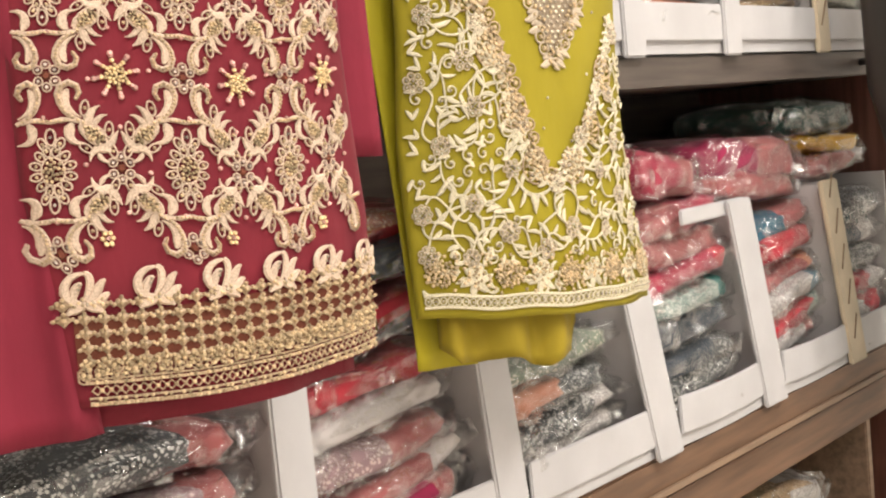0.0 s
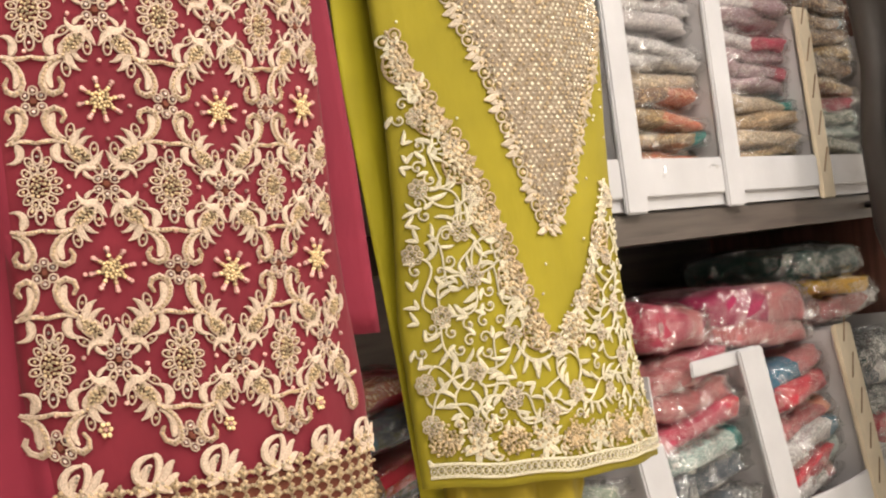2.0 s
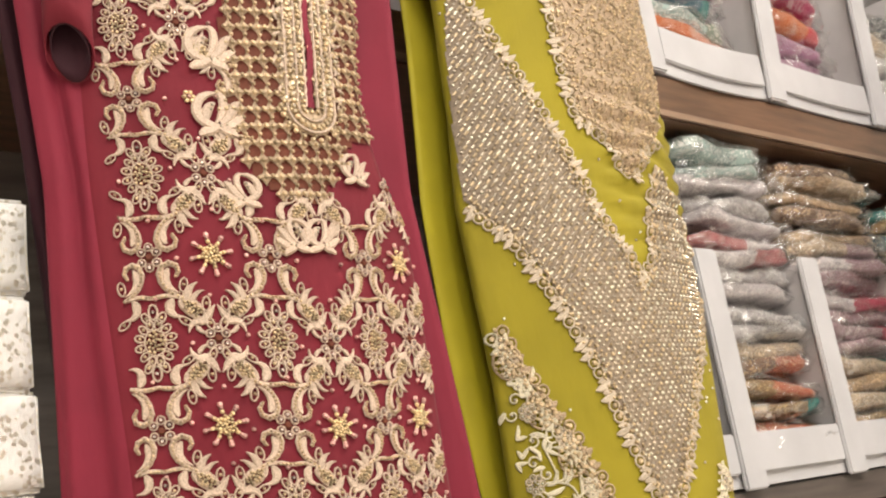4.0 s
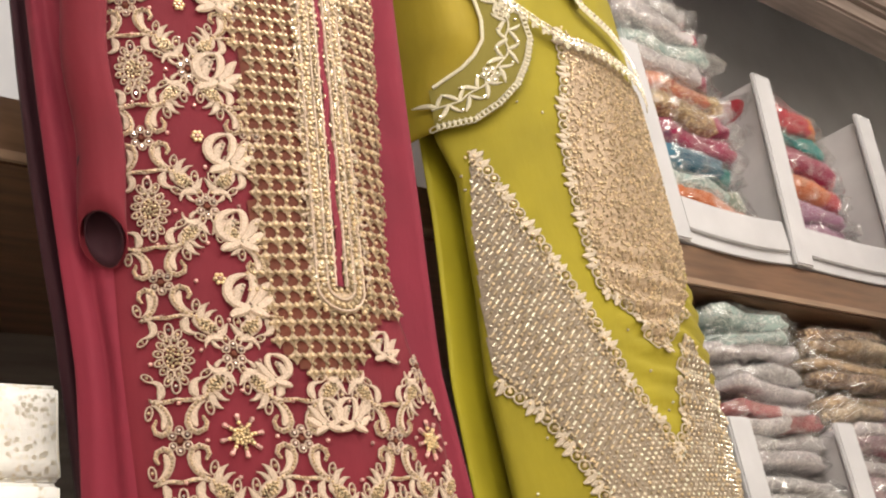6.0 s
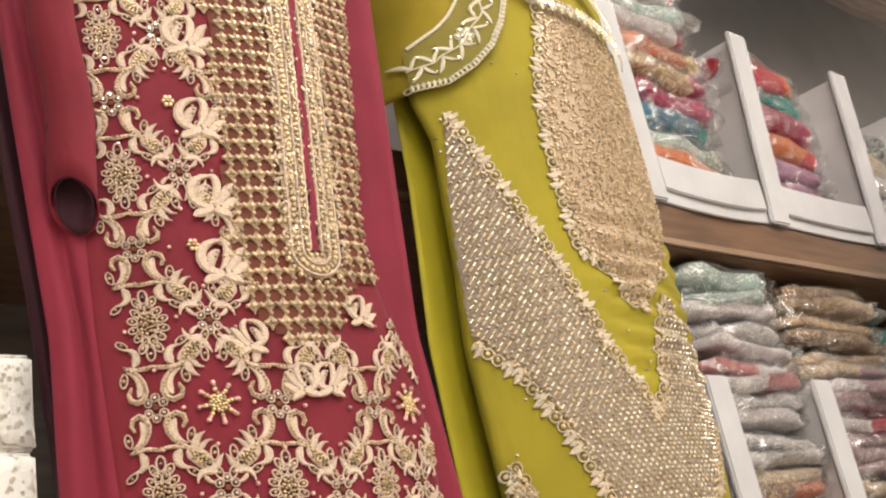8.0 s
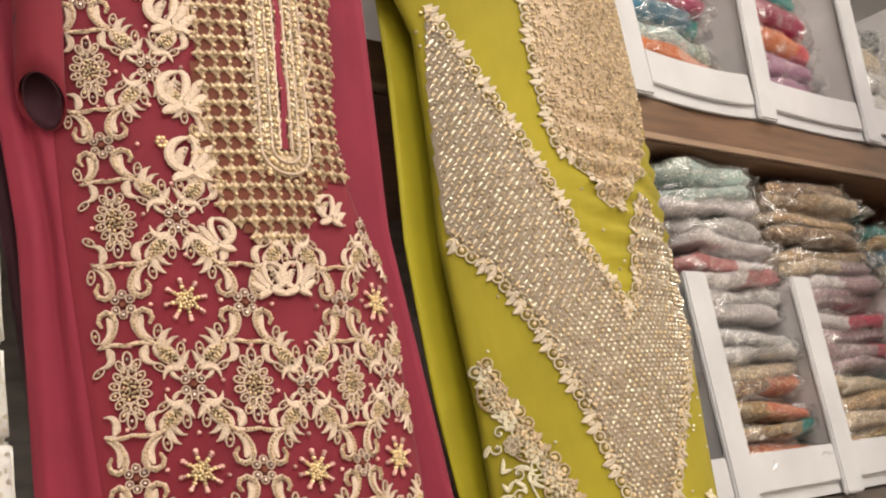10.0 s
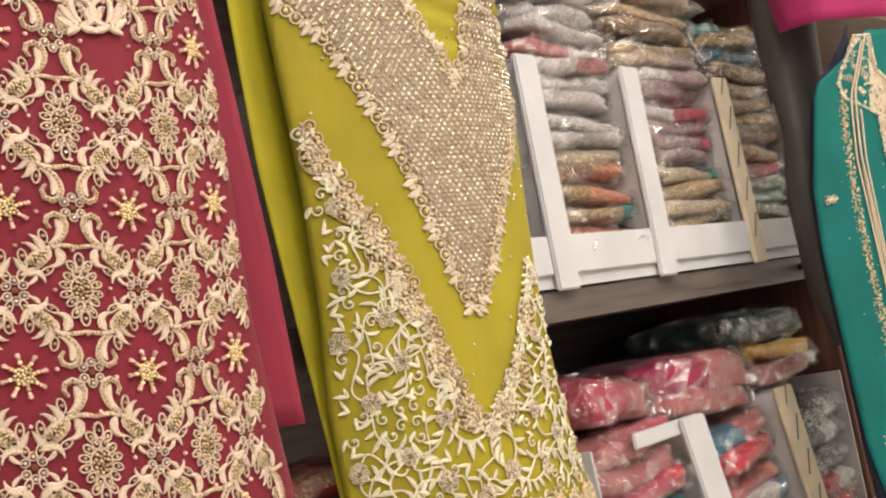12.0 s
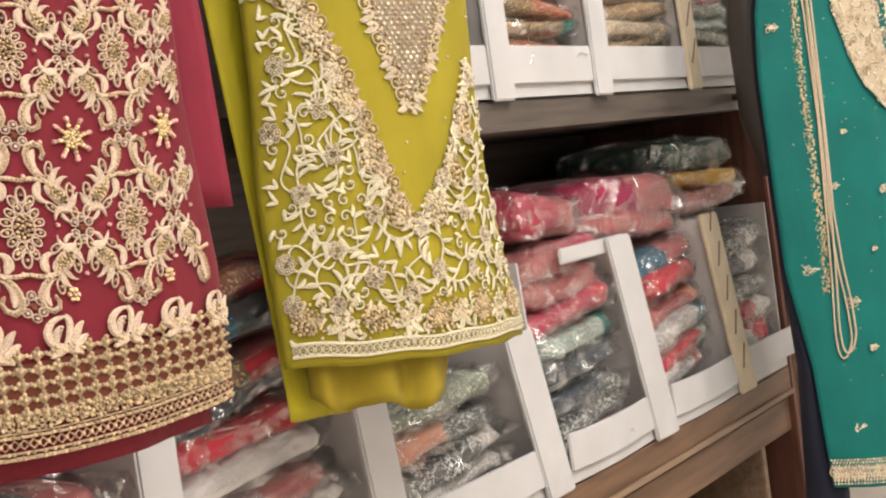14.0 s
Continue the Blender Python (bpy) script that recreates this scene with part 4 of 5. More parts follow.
# beaded neckline
nl, nb = Stitch(MF, 0.004), Stitch(MF, 0.005)
NECK_L = [(0.040, 1.815), (0.015, 1.831), (-0.02, 1.852), (-0.055, 1.885), (-0.07, 1.93)]
NECK_R = [(0.062, 1.815), (0.075, 1.822), (0.087, 1.840), (0.082, 1.856), (0.062, 1.88), (0.05, 1.92)]
for line, sg in ((NECK_L, -1), (NECK_R, 1)):
    nl.ribbon([(q[0], q[1]) for q in along(line, 0.006)], 0.003, 0.0026)
    nl.ribbon([(q[0] + sg * 0.009, q[1] - 0.004 * (sg < 0)) for q in along(line, 0.006)], 0.016, 0.001)
    for q in along(line, 0.0042):
        for d in (0.005, 0.010, 0.016):
            nb.bead(q[0] + sg * d * abs(math.sin(q[2])) + sg * 0.002, q[1] - d * abs(math.cos(q[2])), 0.0024, 0.0028)
motif([(nl, CREAM), (nb, GOLDBEAD)], "neck_band", m_front, "gold beaded neck edging")
r5 = random.Random(5)
ja, jb, jc = Stitch(MF, 0.0046), Stitch(MF, 0.0054), Stitch(MF, 0.0054)
for line, sg, far in ((NECK_L, -1, 0.026), (NECK_R, 1, 0.040)):
    for q in along(line, 0.0016):
        for k in range(3):
            d = r5.uniform(0.002, far)
            s, z = q[0] + sg * d * abs(math.sin(q[2])), q[1] - d * abs(math.cos(q[2]))
            (jb if r5.random() < 0.7 else jc).bead(s, z, r5.uniform(0.0011, 0.0024), 0.0024, 5)
            if r5.random() < 0.2:
                ja.leaf(s, z, r5.uniform(0, TAU), r5.uniform(0.006, 0.011), 0.0028, r5.uniform(-3, 3), 0.0018, 5)
for q in along(slit, 0.0016):
    for sg in (-1, 1):
        d = sg * r5.uniform(0.007, 0.031)
        (jb if r5.random() < 0.6 else jc).bead(q[0] + d, q[1], r5.uniform(0.0012, 0.0023), 0.0028, 5)
        if r5.random() < 0.22:
            ja.leaf(q[0] + sg * r5.uniform(0.024, 0.032), q[1], r5.uniform(0, TAU), 0.009, 0.0026, r5.uniform(-3, 3), 0.0018, 5)
tagged(motif([(ja, CREAM), (jb, GOLDBEAD), (jc, SILVERBEAD)], "sequin_scatter", m_front, "jumbled gold and champagne sequins"), kind="stuff")
settle(mk)

# plain maroon trouser cloth and stole hung beside the kameez
stole = thing("maroon_stole", (0.50, -0.16, 0.84), "plain maroon stole hanging in long folds beside a kameez", "stole", "stoles")
sheet(MF, "outer_fold", lambda k, z: np.interp(z, [0.86, 1.0, 1.2, 1.45, 1.70, 2.05], [-0.228, -0.224, -0.215, -0.200, -0.212, -0.226]) + k * np.interp(z, [0.86, 1.0, 1.45, 2.05], [0.100, 0.080, 0.052, 0.050]), lambda k: 0.862 + 0.006 * k, 2.05, 26, 60, -0.006, MAROON_LIGHT, stole, "maroon outer fold", 0.0025, 0.004, 1.6, True)
# Shade between the hanging folds, painted as a darker strip of cloth.
sheet(MF, "dark_fold", lambda k, z: np.interp(z, [1.04, 1.5, 1.75, 2.05], [-0.216, -0.219, -0.238, -0.252]) + k * 0.036 + 0.003 * math.sin(z * 7), 1.04, 2.05, 14, 40, -0.028, MAROON_SHADE, stole, "inner fold, its shade put into the colour", 0.0025, 0.006, 1.5, True)
sheet(MF, "inner_fold", lambda k, z: -0.190 + k * 0.075, 1.30, 2.05, 14, 40, -0.034, MAROON_LIGHT, stole, "maroon inner fold", 0.0025, 0.005, 1.3, True)
settle(stole)
stole2 = thing("maroon_stole", (0.89, -0.16, 1.05), "straight maroon stole end hanging behind a kameez", "stole", "stoles")
WIDE = [(0.0, -9.0), (3.0, -9.0)], [(0.0, 9.0), (3.0, 9.0)]
SF = Front(0.775, -0.29, 3.0, 25, *WIDE, SIZE)
sheet(SF, "hanging_length", lambda k, z: -0.06 + k * (0.06 + np.interp(z, [1.04, 1.2, 1.45, 1.7, 1.94, 2.1], [0.067, 0.064, 0.050, 0.067, 0.085, 0.09])), lambda k: 1.052 - 0.006 * k, 2.1, 16, 50, 0.0, MAROON_LIGHT, stole2, "", 0.0025, 0.002, 1.2)
settle(stole2)
tr = thing("maroon_underskirt", (0.735, -0.16, 0.84), "plain maroon lining cloth showing under a kameez hem", "cloth")
sheet(MF, "under_layer", lambda k, z: -0.15 + k * 0.265, lambda k: 0.872 - 0.004 * math.sin(k * 3), 1.1, 20, 14, -0.018, MAROON, tr, "", 0.0025, 0.003, 2)
settle(tr)


# ---------- lime green suit ----------
G_LEFT = [(0.84, -0.185), (1.05, -0.1895), (1.16, -0.180), (1.29, -0.176), (1.48, -0.181), (1.58, -0.172), (1.65, -0.169), (1.72, -0.165), (1.77, -0.178), (2.05, -0.2)]
G_RIGHT = [(0.855, 0.19), (0.93, 0.145), (1.03, 0.117), (1.11, 0.112), (1.16, 0.114), (1.24, 0.125), (1.34, 0.152), (1.44, 0.165), (1.55, 0.185), (1.63, 0.195), (1.88, 0.195), (2.05, 0.19)]
GF = Front(1.155, -0.30, 0.28, 10, G_LEFT, G_RIGHT, SIZE)
GF.folds = True
mannequin(1.33, -0.085, 1.08, 2.06, 0.115, 0.045, 10, 1.42)
gk = thing("embroidered_kameez", (1.29, -0.18, 0.83), "lime green kameez with ivory vine and sequin embroidery", "dress", "displayed suits")


def hem_g(s):
    return float(np.interp(s, [-0.185, -0.1, 0.01, 0.19], [0.887, 0.877, 0.8667, 0.858])) + 0.0012 * math.sin(s * 70)


g_front = sheet(GF, "front_panel", lambda k, z: Front.edge(G_LEFT, z) - 0.007 + k * (Front.edge(G_RIGHT, z) - Front.edge(G_LEFT, z) + 0.032), lambda k: hem_g(-0.185 + 0.37 * k) - 0.012, 2.02, 60, 150, 0.0, GREEN, gk, "lime green crepe front panel")
# short sleeve over the shoulder
BAND_IN = [(-0.144, 2.005), (-0.125, 1.970), (-0.110, 1.944), (-0.107, 1.915), (-0.111, 1.888), (-0.125, 1.868), (-0.142, 1.853), (-0.165, 1.840), (-0.184, 1.830)]
BAND_OUT = [(-0.10, 2.010), (-0.070, 1.955), (-0.052, 1.920), (-0.048, 1.887), (-0.060, 1.855), (-0.0785, 1.824), (-0.105, 1.800), (-0.137, 1.782), (-0.1825, 1.779)]


def sleeve_s(k, z):
    zs = [p[1] for p in BAND_OUT][::-1]
    out = float(np.interp(z, zs, [p[0] for p in BAND_OUT][::-1]))
    return -0.212 + k * (out + 0.212)


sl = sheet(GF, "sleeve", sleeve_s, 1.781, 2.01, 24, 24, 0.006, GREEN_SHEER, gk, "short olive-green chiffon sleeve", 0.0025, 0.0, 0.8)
for i, v in enumerate(sl.data.vertices):
    k, q = (i % 25) / 24, (i // 25) / 24
    z = 1.781 + 0.229 * q
    rim = float(np.interp(z, [p[1] for p in BAND_IN][::-1], [p[0] for p in BAND_IN][::-1]))
    k_in = max(0.05, (rim + 0.212) / (sleeve_s(1.0, z) + 0.212))
    up = min(1.0, max(0.0, (z - 1.842) / 0.05))
    v.co += GF.n * 0.024 * math.sin(math.pi * min(1, k / k_in)) ** 2 * up
BAND = BAND_IN + BAND_OUT[::-1]
fill(BAND, GF, 0.0098, GREEN_NET, "sleeve_net", gk, "olive net sleeve edging", 0.004)
sheet(GF, "neck_fold", lambda k, z: -0.125 + 0.175 * k, lambda k: float(np.interp(k, [0, 0.25, 0.6, 0.8, 1], [1.990, 2.012, 2.016, 2.0, 1.955])), 2.2, 26, 16, 0.009, GREEN_LIGHT, gk, "soft rolled fold of lime cloth at the neck", 0.006, 0.006, 1.6, True)
sheet(GF, "shoulder_drape", lambda k, z: -0.21 + 0.40 * k, 1.96, 2.25, 20, 14, -0.012, GREEN_LIGHT, gk, "folded lime neck and shoulder cloth", 0.003, 0.006, 1.3, True)


def g_ok(s, z, pad=0.0):
    return Front.edge(G_LEFT, z) + pad < s < Front.edge(G_RIGHT, z) - pad


def leafy_edge(line, side, step, thr, bd, off=0.0018, ln=0.020, wd=0.0075):
    """Pairs of leaves, curls and beads along a border line."""
    a, b = Stitch(GF, off), Stitch(GF, off + 0.001)
    for i, (s, z, h) in enumerate(along(line, step)):
        if not g_ok(s, z, 0.006):
            continue
        n = h + side * math.pi / 2
        if i % 4 < 2:
            a.leaf(s, z, n - 0.5 * side, ln, wd, 0.9 * side, 0.0024, 6)
            a.leaf(s, z, n + 0.5 * side, ln * 0.7, wd * 0.8, -0.6 * side, 0.0024, 6)
        else:
            a.ring(s + 0.007 * math.cos(n), z + 0.007 * math.sin(n), 0.0062, 0.0024, 9)
            b.bead(s + 0.007 * math.cos(n), z + 0.007 * math.sin(n), 0.0032, 0.003)
        for k in range(4):
            t = i * 1.7 + k * 1.6
            b.bead(s + 0.005 * math.cos(t), z + 0.006 * math.sin(t), 0.0021, 0.0024)
    motif([(a, thr), (b, bd)], "leafy_border", g_front, "leaf and curl border")


def flower(a, b, s, z, r, petals=7):
    for i in range(petals):
        t = TAU * i / petals
        a.ring(s + r * math.cos(t), z + r * 1.05 * math.sin(t), r * 0.46, 0.0017, 7)
        b.bead(s + r * math.cos(t), z + r * 1.05 * math.sin(t), r * 0.24, 0.002)
    for i in range(4):
        b.bead(s + r * 0.35 * math.cos(i * 1.57), z + r * 0.35 * math.sin(i * 1.57), r * 0.22, 0.0026)


# slanting bands of sequins
V_OUT_L = [(-0.154, 1.743), (-0.168, 1.660), (-0.177, 1.555), (-0.179, 1.488), (-0.131, 1.439), (-0.098, 1.374), (-0.065, 1.292), (-0.042, 1.205), (-0.016, 1.126)]
V_OUT_R = [(-0.016, 1.126), (0.012, 1.165), (0.036, 1.206), (0.075, 1.270), (0.12, 1.330), (0.15, 1.375)]
V_IN_L = [(-0.154, 1.743), (-0.108, 1.638), (-0.072, 1.560), (-0.045, 1.499), (-0.034, 1.456), (-0.0095, 1.420), (0.018, 1.371)]
V_IN_R = [(0.018, 1.371), (0.046, 1.405), (0.058, 1.460), (0.100, 1.520)]
SEQ = V_OUT_L + V_OUT_R[1:] + [(0.165, 1.43), (0.135, 1.50)] + V_IN_R[::-1] + V_IN_L[::-1][1:]
fill(SEQ, GF, 0.0016, NETGROUND, "sequin_ground", g_front, "beige net ground of the sequin band", 0.0024)
sq, sd = Stitch(GF, 0.002), Stitch(GF, 0.0026)
r1 = random.Random(21)
for i in range(-60, 90):
    for j in range(-60, 90):
        s, z = 0.0 + (i - j) * 0.0044, 1.40 + (i + j) * 0.0052
        if inside(SEQ, s, z) and g_ok(s, z, 0.002):
            s, z = s + r1.uniform(-0.0004, 0.0004), z + r1.uniform(-0.0004, 0.0004)
            if s < 0.0 and z > 1.42 + 0.5 * s and (i + j) % 3:
                (sd if i % 2 else sq).ribbon([(s - 0.0021, z - 0.0019), (s + 0.0021, z + 0.0019)], 0.0026, 0.0018)
            else:
                (sd if r1.random() < 0.3 else sq).bead(s, z, r1.uniform(0.0019, 0.0025), 0.0018, 5)
motif([(sq, SILVERBEAD), (sd, GOLDBEAD)], "sequin_field", g_front, "rows of champagne sequins")["kind"] = "stuff"
leafy_edge(V_OUT_L[3:], -1, 0.0125, SILVERTHREAD, GOLDBEAD)
leafy_edge(V_OUT_R, -1, 0.0125, SILVERTHREAD, GOLDBEAD)
leafy_edge(V_IN_L, 1, 0.0125, SILVERTHREAD, GOLDBEAD, ln=0.018)
leafy_edge(V_IN_R, 1, 0.0125, SILVERTHREAD, GOLDBEAD, ln=0.014)

# dense gold yoke
YOKE = [(0.0044, 1.910), (0.001, 1.853), (-0.020, 1.790), (-0.029, 1.735), (-0.0316, 1.680), (-0.0316, 1.627), (-0.026, 1.570), (0.005, 1.552), (0.020, 1.530), (0.035, 1.500), (0.070, 1.540), (0.122, 1.565), (0.188, 1.65), (0.195, 1.72), (0.193, 1.867), (0.1, 1.885)]
fill(YOKE, GF, 0.0016, GOLDTHREAD, "yoke_ground", g_front, "gold stitched yoke ground", 0.0026)
ya, yb = Stitch(GF, 0.002), Stitch(GF, 0.003)
r2 = random.Random(3)
for i in range(1300):
    s, z = r2.uniform(-0.035, 0.2), r2.uniform(1.5, 1.91)
    if inside(YOKE, s, z):
        t = r2.uniform(0, TAU)
        ya.leaf(s, z, t, r2.uniform(0.006, 0.012), 0.0028, r2.uniform(-3, 3), 0.0016, 5)
for i in range(2600):
    s, z = r2.uniform(-0.035, 0.2), r2.uniform(1.5, 1.91)
    if inside(YOKE, s, z):
        yb.bead(s, z, r2.uniform(0.0012, 0.0024), 0.0022, 5)
motif([(ya, GOLDTHREAD), (yb, GOLDBEAD)], "yoke_beading", g_front, "dense gold beading")["kind"] = "stuff"
leafy_edge(YOKE[0:7], -1, 0.0125, SILVERTHREAD, GOLDBEAD, 0.002, 0.02)
leafy_edge(YOKE[6:12], -1, 0.0125, SILVERTHREAD, GOLDBEAD, 0.002, 0.016)
# neck edging and sleeve band
na, nb = Stitch(GF, 0.010), Stitch(GF, 0.011)
NK = [(-0.144, 2.005), (-0.105, 1.970), (-0.0735, 1.943), (-0.035, 1.915), (0.004, 1.893), (0.08, 1.888), (0.15, 1.878), (0.193, 1.867)]
for i, (s, z, h) in enumerate(along(NK, 0.0075)):
    n = h - math.pi / 2
    na.leaf(s, z, n + 0.6 * (-1) ** i, 0.015, 0.006, 0.8, 0.002, 6)
    na.ring(s, z, 0.0042, 0.0018, 8)
    for k in range(3):
        nb.bead(s + 0.005 * math.cos(n + k), z + 0.006 * math.sin(n + k), 0.0022, 0.0024)
for (s, z, h) in along([(0.03, 1.975), (0.0475, 1.952), (0.10, 1.930), (0.15, 1.905), (0.188, 1.872)], 0.007):
    na.ring(s, z, 0.005, 0.002, 8)
    nb.bead(s, z, 0.0026, 0.0026)
    na.leaf(s - 0.006, z - 0.006, h + 2.4, 0.012, 0.005, 0.6, 0.002, 6)
motif([(na, IVORY), (nb, SILVERBEAD)], "neck_border", g_front, "ivory and silver neck border")
sa, sb2 = Stitch(GF, 0.0108), Stitch(GF, 0.0116)
sa.ribbon([(q[0], q[1]) for q in along(BAND_IN, 0.006)], 0.0045, 0.0024)
for (s, z, h) in along(BAND_OUT, 0.0062):
    sa.ring(s - 0.004, z + 0.002, 0.0034, 0.0016, 7)
    sa.leaf(s, z, h - 1.57, 0.008, 0.0035, 0, 0.002, 5)
MIDL = [((p[0] + q[0]) / 2, (p[1] + q[1]) / 2) for p, q in zip(BAND_IN, BAND_OUT)]
for i, (s, z, h) in enumerate(along(MIDL[1:], 0.0135)):
    side = 1 if i % 2 else -1
    if i % 7 == 3:
        flower(sa, sb2, s + 0.006 * math.sin(i), z, 0.0078, 6)
        continue
    sa.leaf(s, z, h + 0.9 * side, 0.023, 0.0048, -0.5 * side, 0.002, 6)
    sa.leaf(s, z, h + 2.0 * side, 0.019, 0.0042, 0.7 * side, 0.002, 6)
    sb2.bead(s + 0.012 * math.cos(h - 1.5 * side), z + 0.012 * math.sin(h - 1.5 * side), 0.002, 0.002)
sa.ribbon([(q[0] + 0.003 * math.sin(n_ * 0.8), q[1]) for n_, q in enumerate(along(MIDL, 0.006))], 0.0024, 0.002)
motif([(sa, IVORY), (sb2, SILVERBEAD)], "sleeve_border", gk, "ivory floral sleeve border")

# vine field above the hem
V_TOP = [(-0.182, 1.366), (-0.1535, 1.295), (-0.128, 1.245), (-0.104, 1.199), (-0.081, 1.125), (-0.056, 1.038), (-0.035, 0.999), (-0.010, 1.022), (0.020, 1.052), (0.055, 1.110), (0.0905, 1.173)]
FIELD = V_TOP + [(0.115, 1.10), (0.118, 1.02), (0.145, 0.93), (0.15, 0.905), (-0.188, 0.925)]
leafy_edge(V_TOP[:7], -1, 0.0105, IVORY, GOLDBEAD, 0.0022, 0.017)
leafy_edge(V_TOP[:7], 1, 0.0150, GOLDTHREAD, GOLDBEAD, 0.0022, 0.013)
leafy_edge(V_TOP[6:], -1, 0.0105, IVORY, SILVERBEAD, 0.0022, 0.017)
gc, gd = Stitch(GF, 0.0022), Stitch(GF, 0.0032)
for (s, z) in ((-0.165, 1.32), (-0.142, 1.265), (-0.117, 1.212), (-0.093, 1.155), (-0.072, 1.09), (-0.052, 1.03), (0.0, 1.025), (0.035, 1.065), (0.065, 1.12)):
    for k in range(26):
        t, r = k * 2.4, 0.0028 * math.sqrt(k)
        gd.bead(s + r * math.cos(t), z - 0.012 + 1.25 * r * math.sin(t), 0.0023, 0.0028)
    gc.ring(s, z - 0.012, 0.015, 0.0024, 14, 1.25)
motif([(gc, GOLDTHREAD), (gd, GOLDBEAD)], "bead_rosettes", g_front, "gold bead rosettes")
r3 = random.Random(11)


def field_ok(s, z, pad=0.003):
    return inside(FIELD, s, z) and g_ok(s, z, pad)


# flowers spread over the field, corded stems between them, leaves in the gaps
blooms, busy = [], []
for i in range(4000):
    s, z = r3.uniform(-0.185, 0.15), r3.uniform(0.925, 1.33)
    if field_ok(s, z, 0.008) and all(math.hypot(s - p, z - q) > 0.041 for p, q in blooms):
        blooms.append((s, z))
for n, (s, z) in enumerate(blooms):
    a, b, fl = Stitch(GF, 0.002), Stitch(GF, 0.003), Stitch(GF, 0.0026)
    flower(fl, b, s, z, r3.uniform(0.0056, 0.0080), r3.choice((6, 7, 8)))
    busy.append((s, z, 0.011))
    near = sorted((math.hypot(s - p, z - q), p, q) for p, q in blooms if (p, q) != (s, z))[:3]
    for d, p, q in near:
        if d > 0.08:
            continue
        bow = r3.choice((-1, 1)) * r3.uniform(0.22, 0.42)
        pts = []
        for k in range(11):
            t = 0.12 + 0.78 * k / 10
            o = bow * d * math.sin(math.pi * t) * (1 if n % 3 else math.cos(math.pi * t) * 1.6)
            pts.append((s + (p - s) * t - (q - z) / d * o, z + (q - z) * t + (p - s) / d * o))
        if not all(field_ok(*w_) for w_ in pts):
            continue
        a.ribbon(pts, 0.0025, 0.0022)
        for k in (1, 3, 5, 7, 9):
            h = math.atan2(pts[k][1] - pts[k - 1][1], pts[k][0] - pts[k - 1][0])
            side = 1 if (k + n) % 2 else -1
            ln = r3.uniform(0.011, 0.021)
            ex, ez = pts[k][0] + math.cos(h + 0.9 * side) * ln, pts[k][1] + math.sin(h + 0.9 * side) * ln
            if field_ok(ex, ez, 0.001) and all(math.hypot(ex - u, ez - v) > rr for u, v, rr in busy):
                a.leaf(pts[k][0], pts[k][1], h + 0.8 * side, ln, r3.uniform(0.0036, 0.0058), 0.7 * side, 0.0026, 7)
                busy.append((ex, ez, 0.0055))
                busy.append(((pts[k][0] + ex) / 2, (pts[k][1] + ez) / 2, 0.0045))
        busy += [(u, v, 0.005) for u, v in pts[::2]]
    motif([(a, IVORY), (b, SILVERBEAD), (fl, SILVERTHREAD)], "vine_spray", g_front, "ivory corded vine with leaves and a flower")
gaps_ = 0
for i in range(5000):
    s, z = r3.uniform(-0.185, 0.15), r3.uniform(0.92, 1.34)
    if not field_ok(s, z, 0.006) or any(math.hypot(s - u, z - v) < rr + 0.0035 for u, v, rr in busy):
        continue
    a, b = Stitch(GF, 0.002), Stitch(GF, 0.003)
    t0 = r3.uniform(0, TAU)
    if gaps_ % 4 != 3:
        pts = [(s + 0.0075 * (1 - k / 13) * math.cos(t0 + k * 0.62), z + 0.0075 * (1 - k / 13) * math.sin(t0 + k * 0.62)) for k in range(12)]
        a.ribbon(pts, 0.0021, 0.0022)
        a.leaf(pts[0][0], pts[0][1], t0 + 1.4, 0.013, 0.0044, 0.6, 0.0024, 6)
        b.bead(s, z, 0.002, 0.003)
    else:
        for q in (-0.35, 0.5):
            a.leaf(s - 0.006 * math.cos(t0), z - 0.006 * math.sin(t0), t0 + q, r3.uniform(0.010, 0.016), 0.0042, q * 0.8, 0.0024, 6)
    gaps_ += 1
    busy.append((s, z, 0.0075))
    motif([(a, IVORY), (b, SILVERBEAD)], "filler_sprig", g_front, "small ivory sprig")
# gold clumps and braid along the hem
ha, hbd = Stitch(GF, 0.002), Stitch(GF, 0.003)
for k in range(10):
    s = -0.166 + k * 0.037
    z = hem_g(s) + 0.034
    if k % 2 == 0:
        for q in range(44):
            t, r = q * 2.4, 0.0022 * math.sqrt(q)
            hbd.bead(s + 1.15 * r * math.cos(t), z + r * math.sin(t), 0.0022, 0.0026)
    else:
        for q in range(6):
            ha.leaf(s, z - 0.006, q * 1.05, 0.019, 0.0075, 0.6, 0.0024, 6)
        flower(ha, hbd, s, z, 0.008)
    for q in range(22):
        hbd.bead(s + r3.uniform(-0.02, 0.02), z + r3.uniform(-0.020, 0.022), 0.0021, 0.0022)
        if q % 3 == 0:
            ha.leaf(s + r3.uniform(-0.02, 0.02), z + r3.uniform(-0.018, 0.02), r3.uniform(0, 6), 0.012, 0.004, r3.uniform(-2, 2), 0.0018, 5)
motif([(ha, IVORY), (hbd, GOLDBEAD)], "hem_flower_band", g_front, "gold bead and ivory leaf band")
ba, bb = Stitch(GF, 0.002), Stitch(GF, 0.003)
for o in (-0.001, 0.0115):
    ba.ribbon([(-0.185 + 0.37 * i / 50, hem_g(-0.185 + 0.37 * i / 50) + o) for i in range(51)], 0.0036, 0.0026)
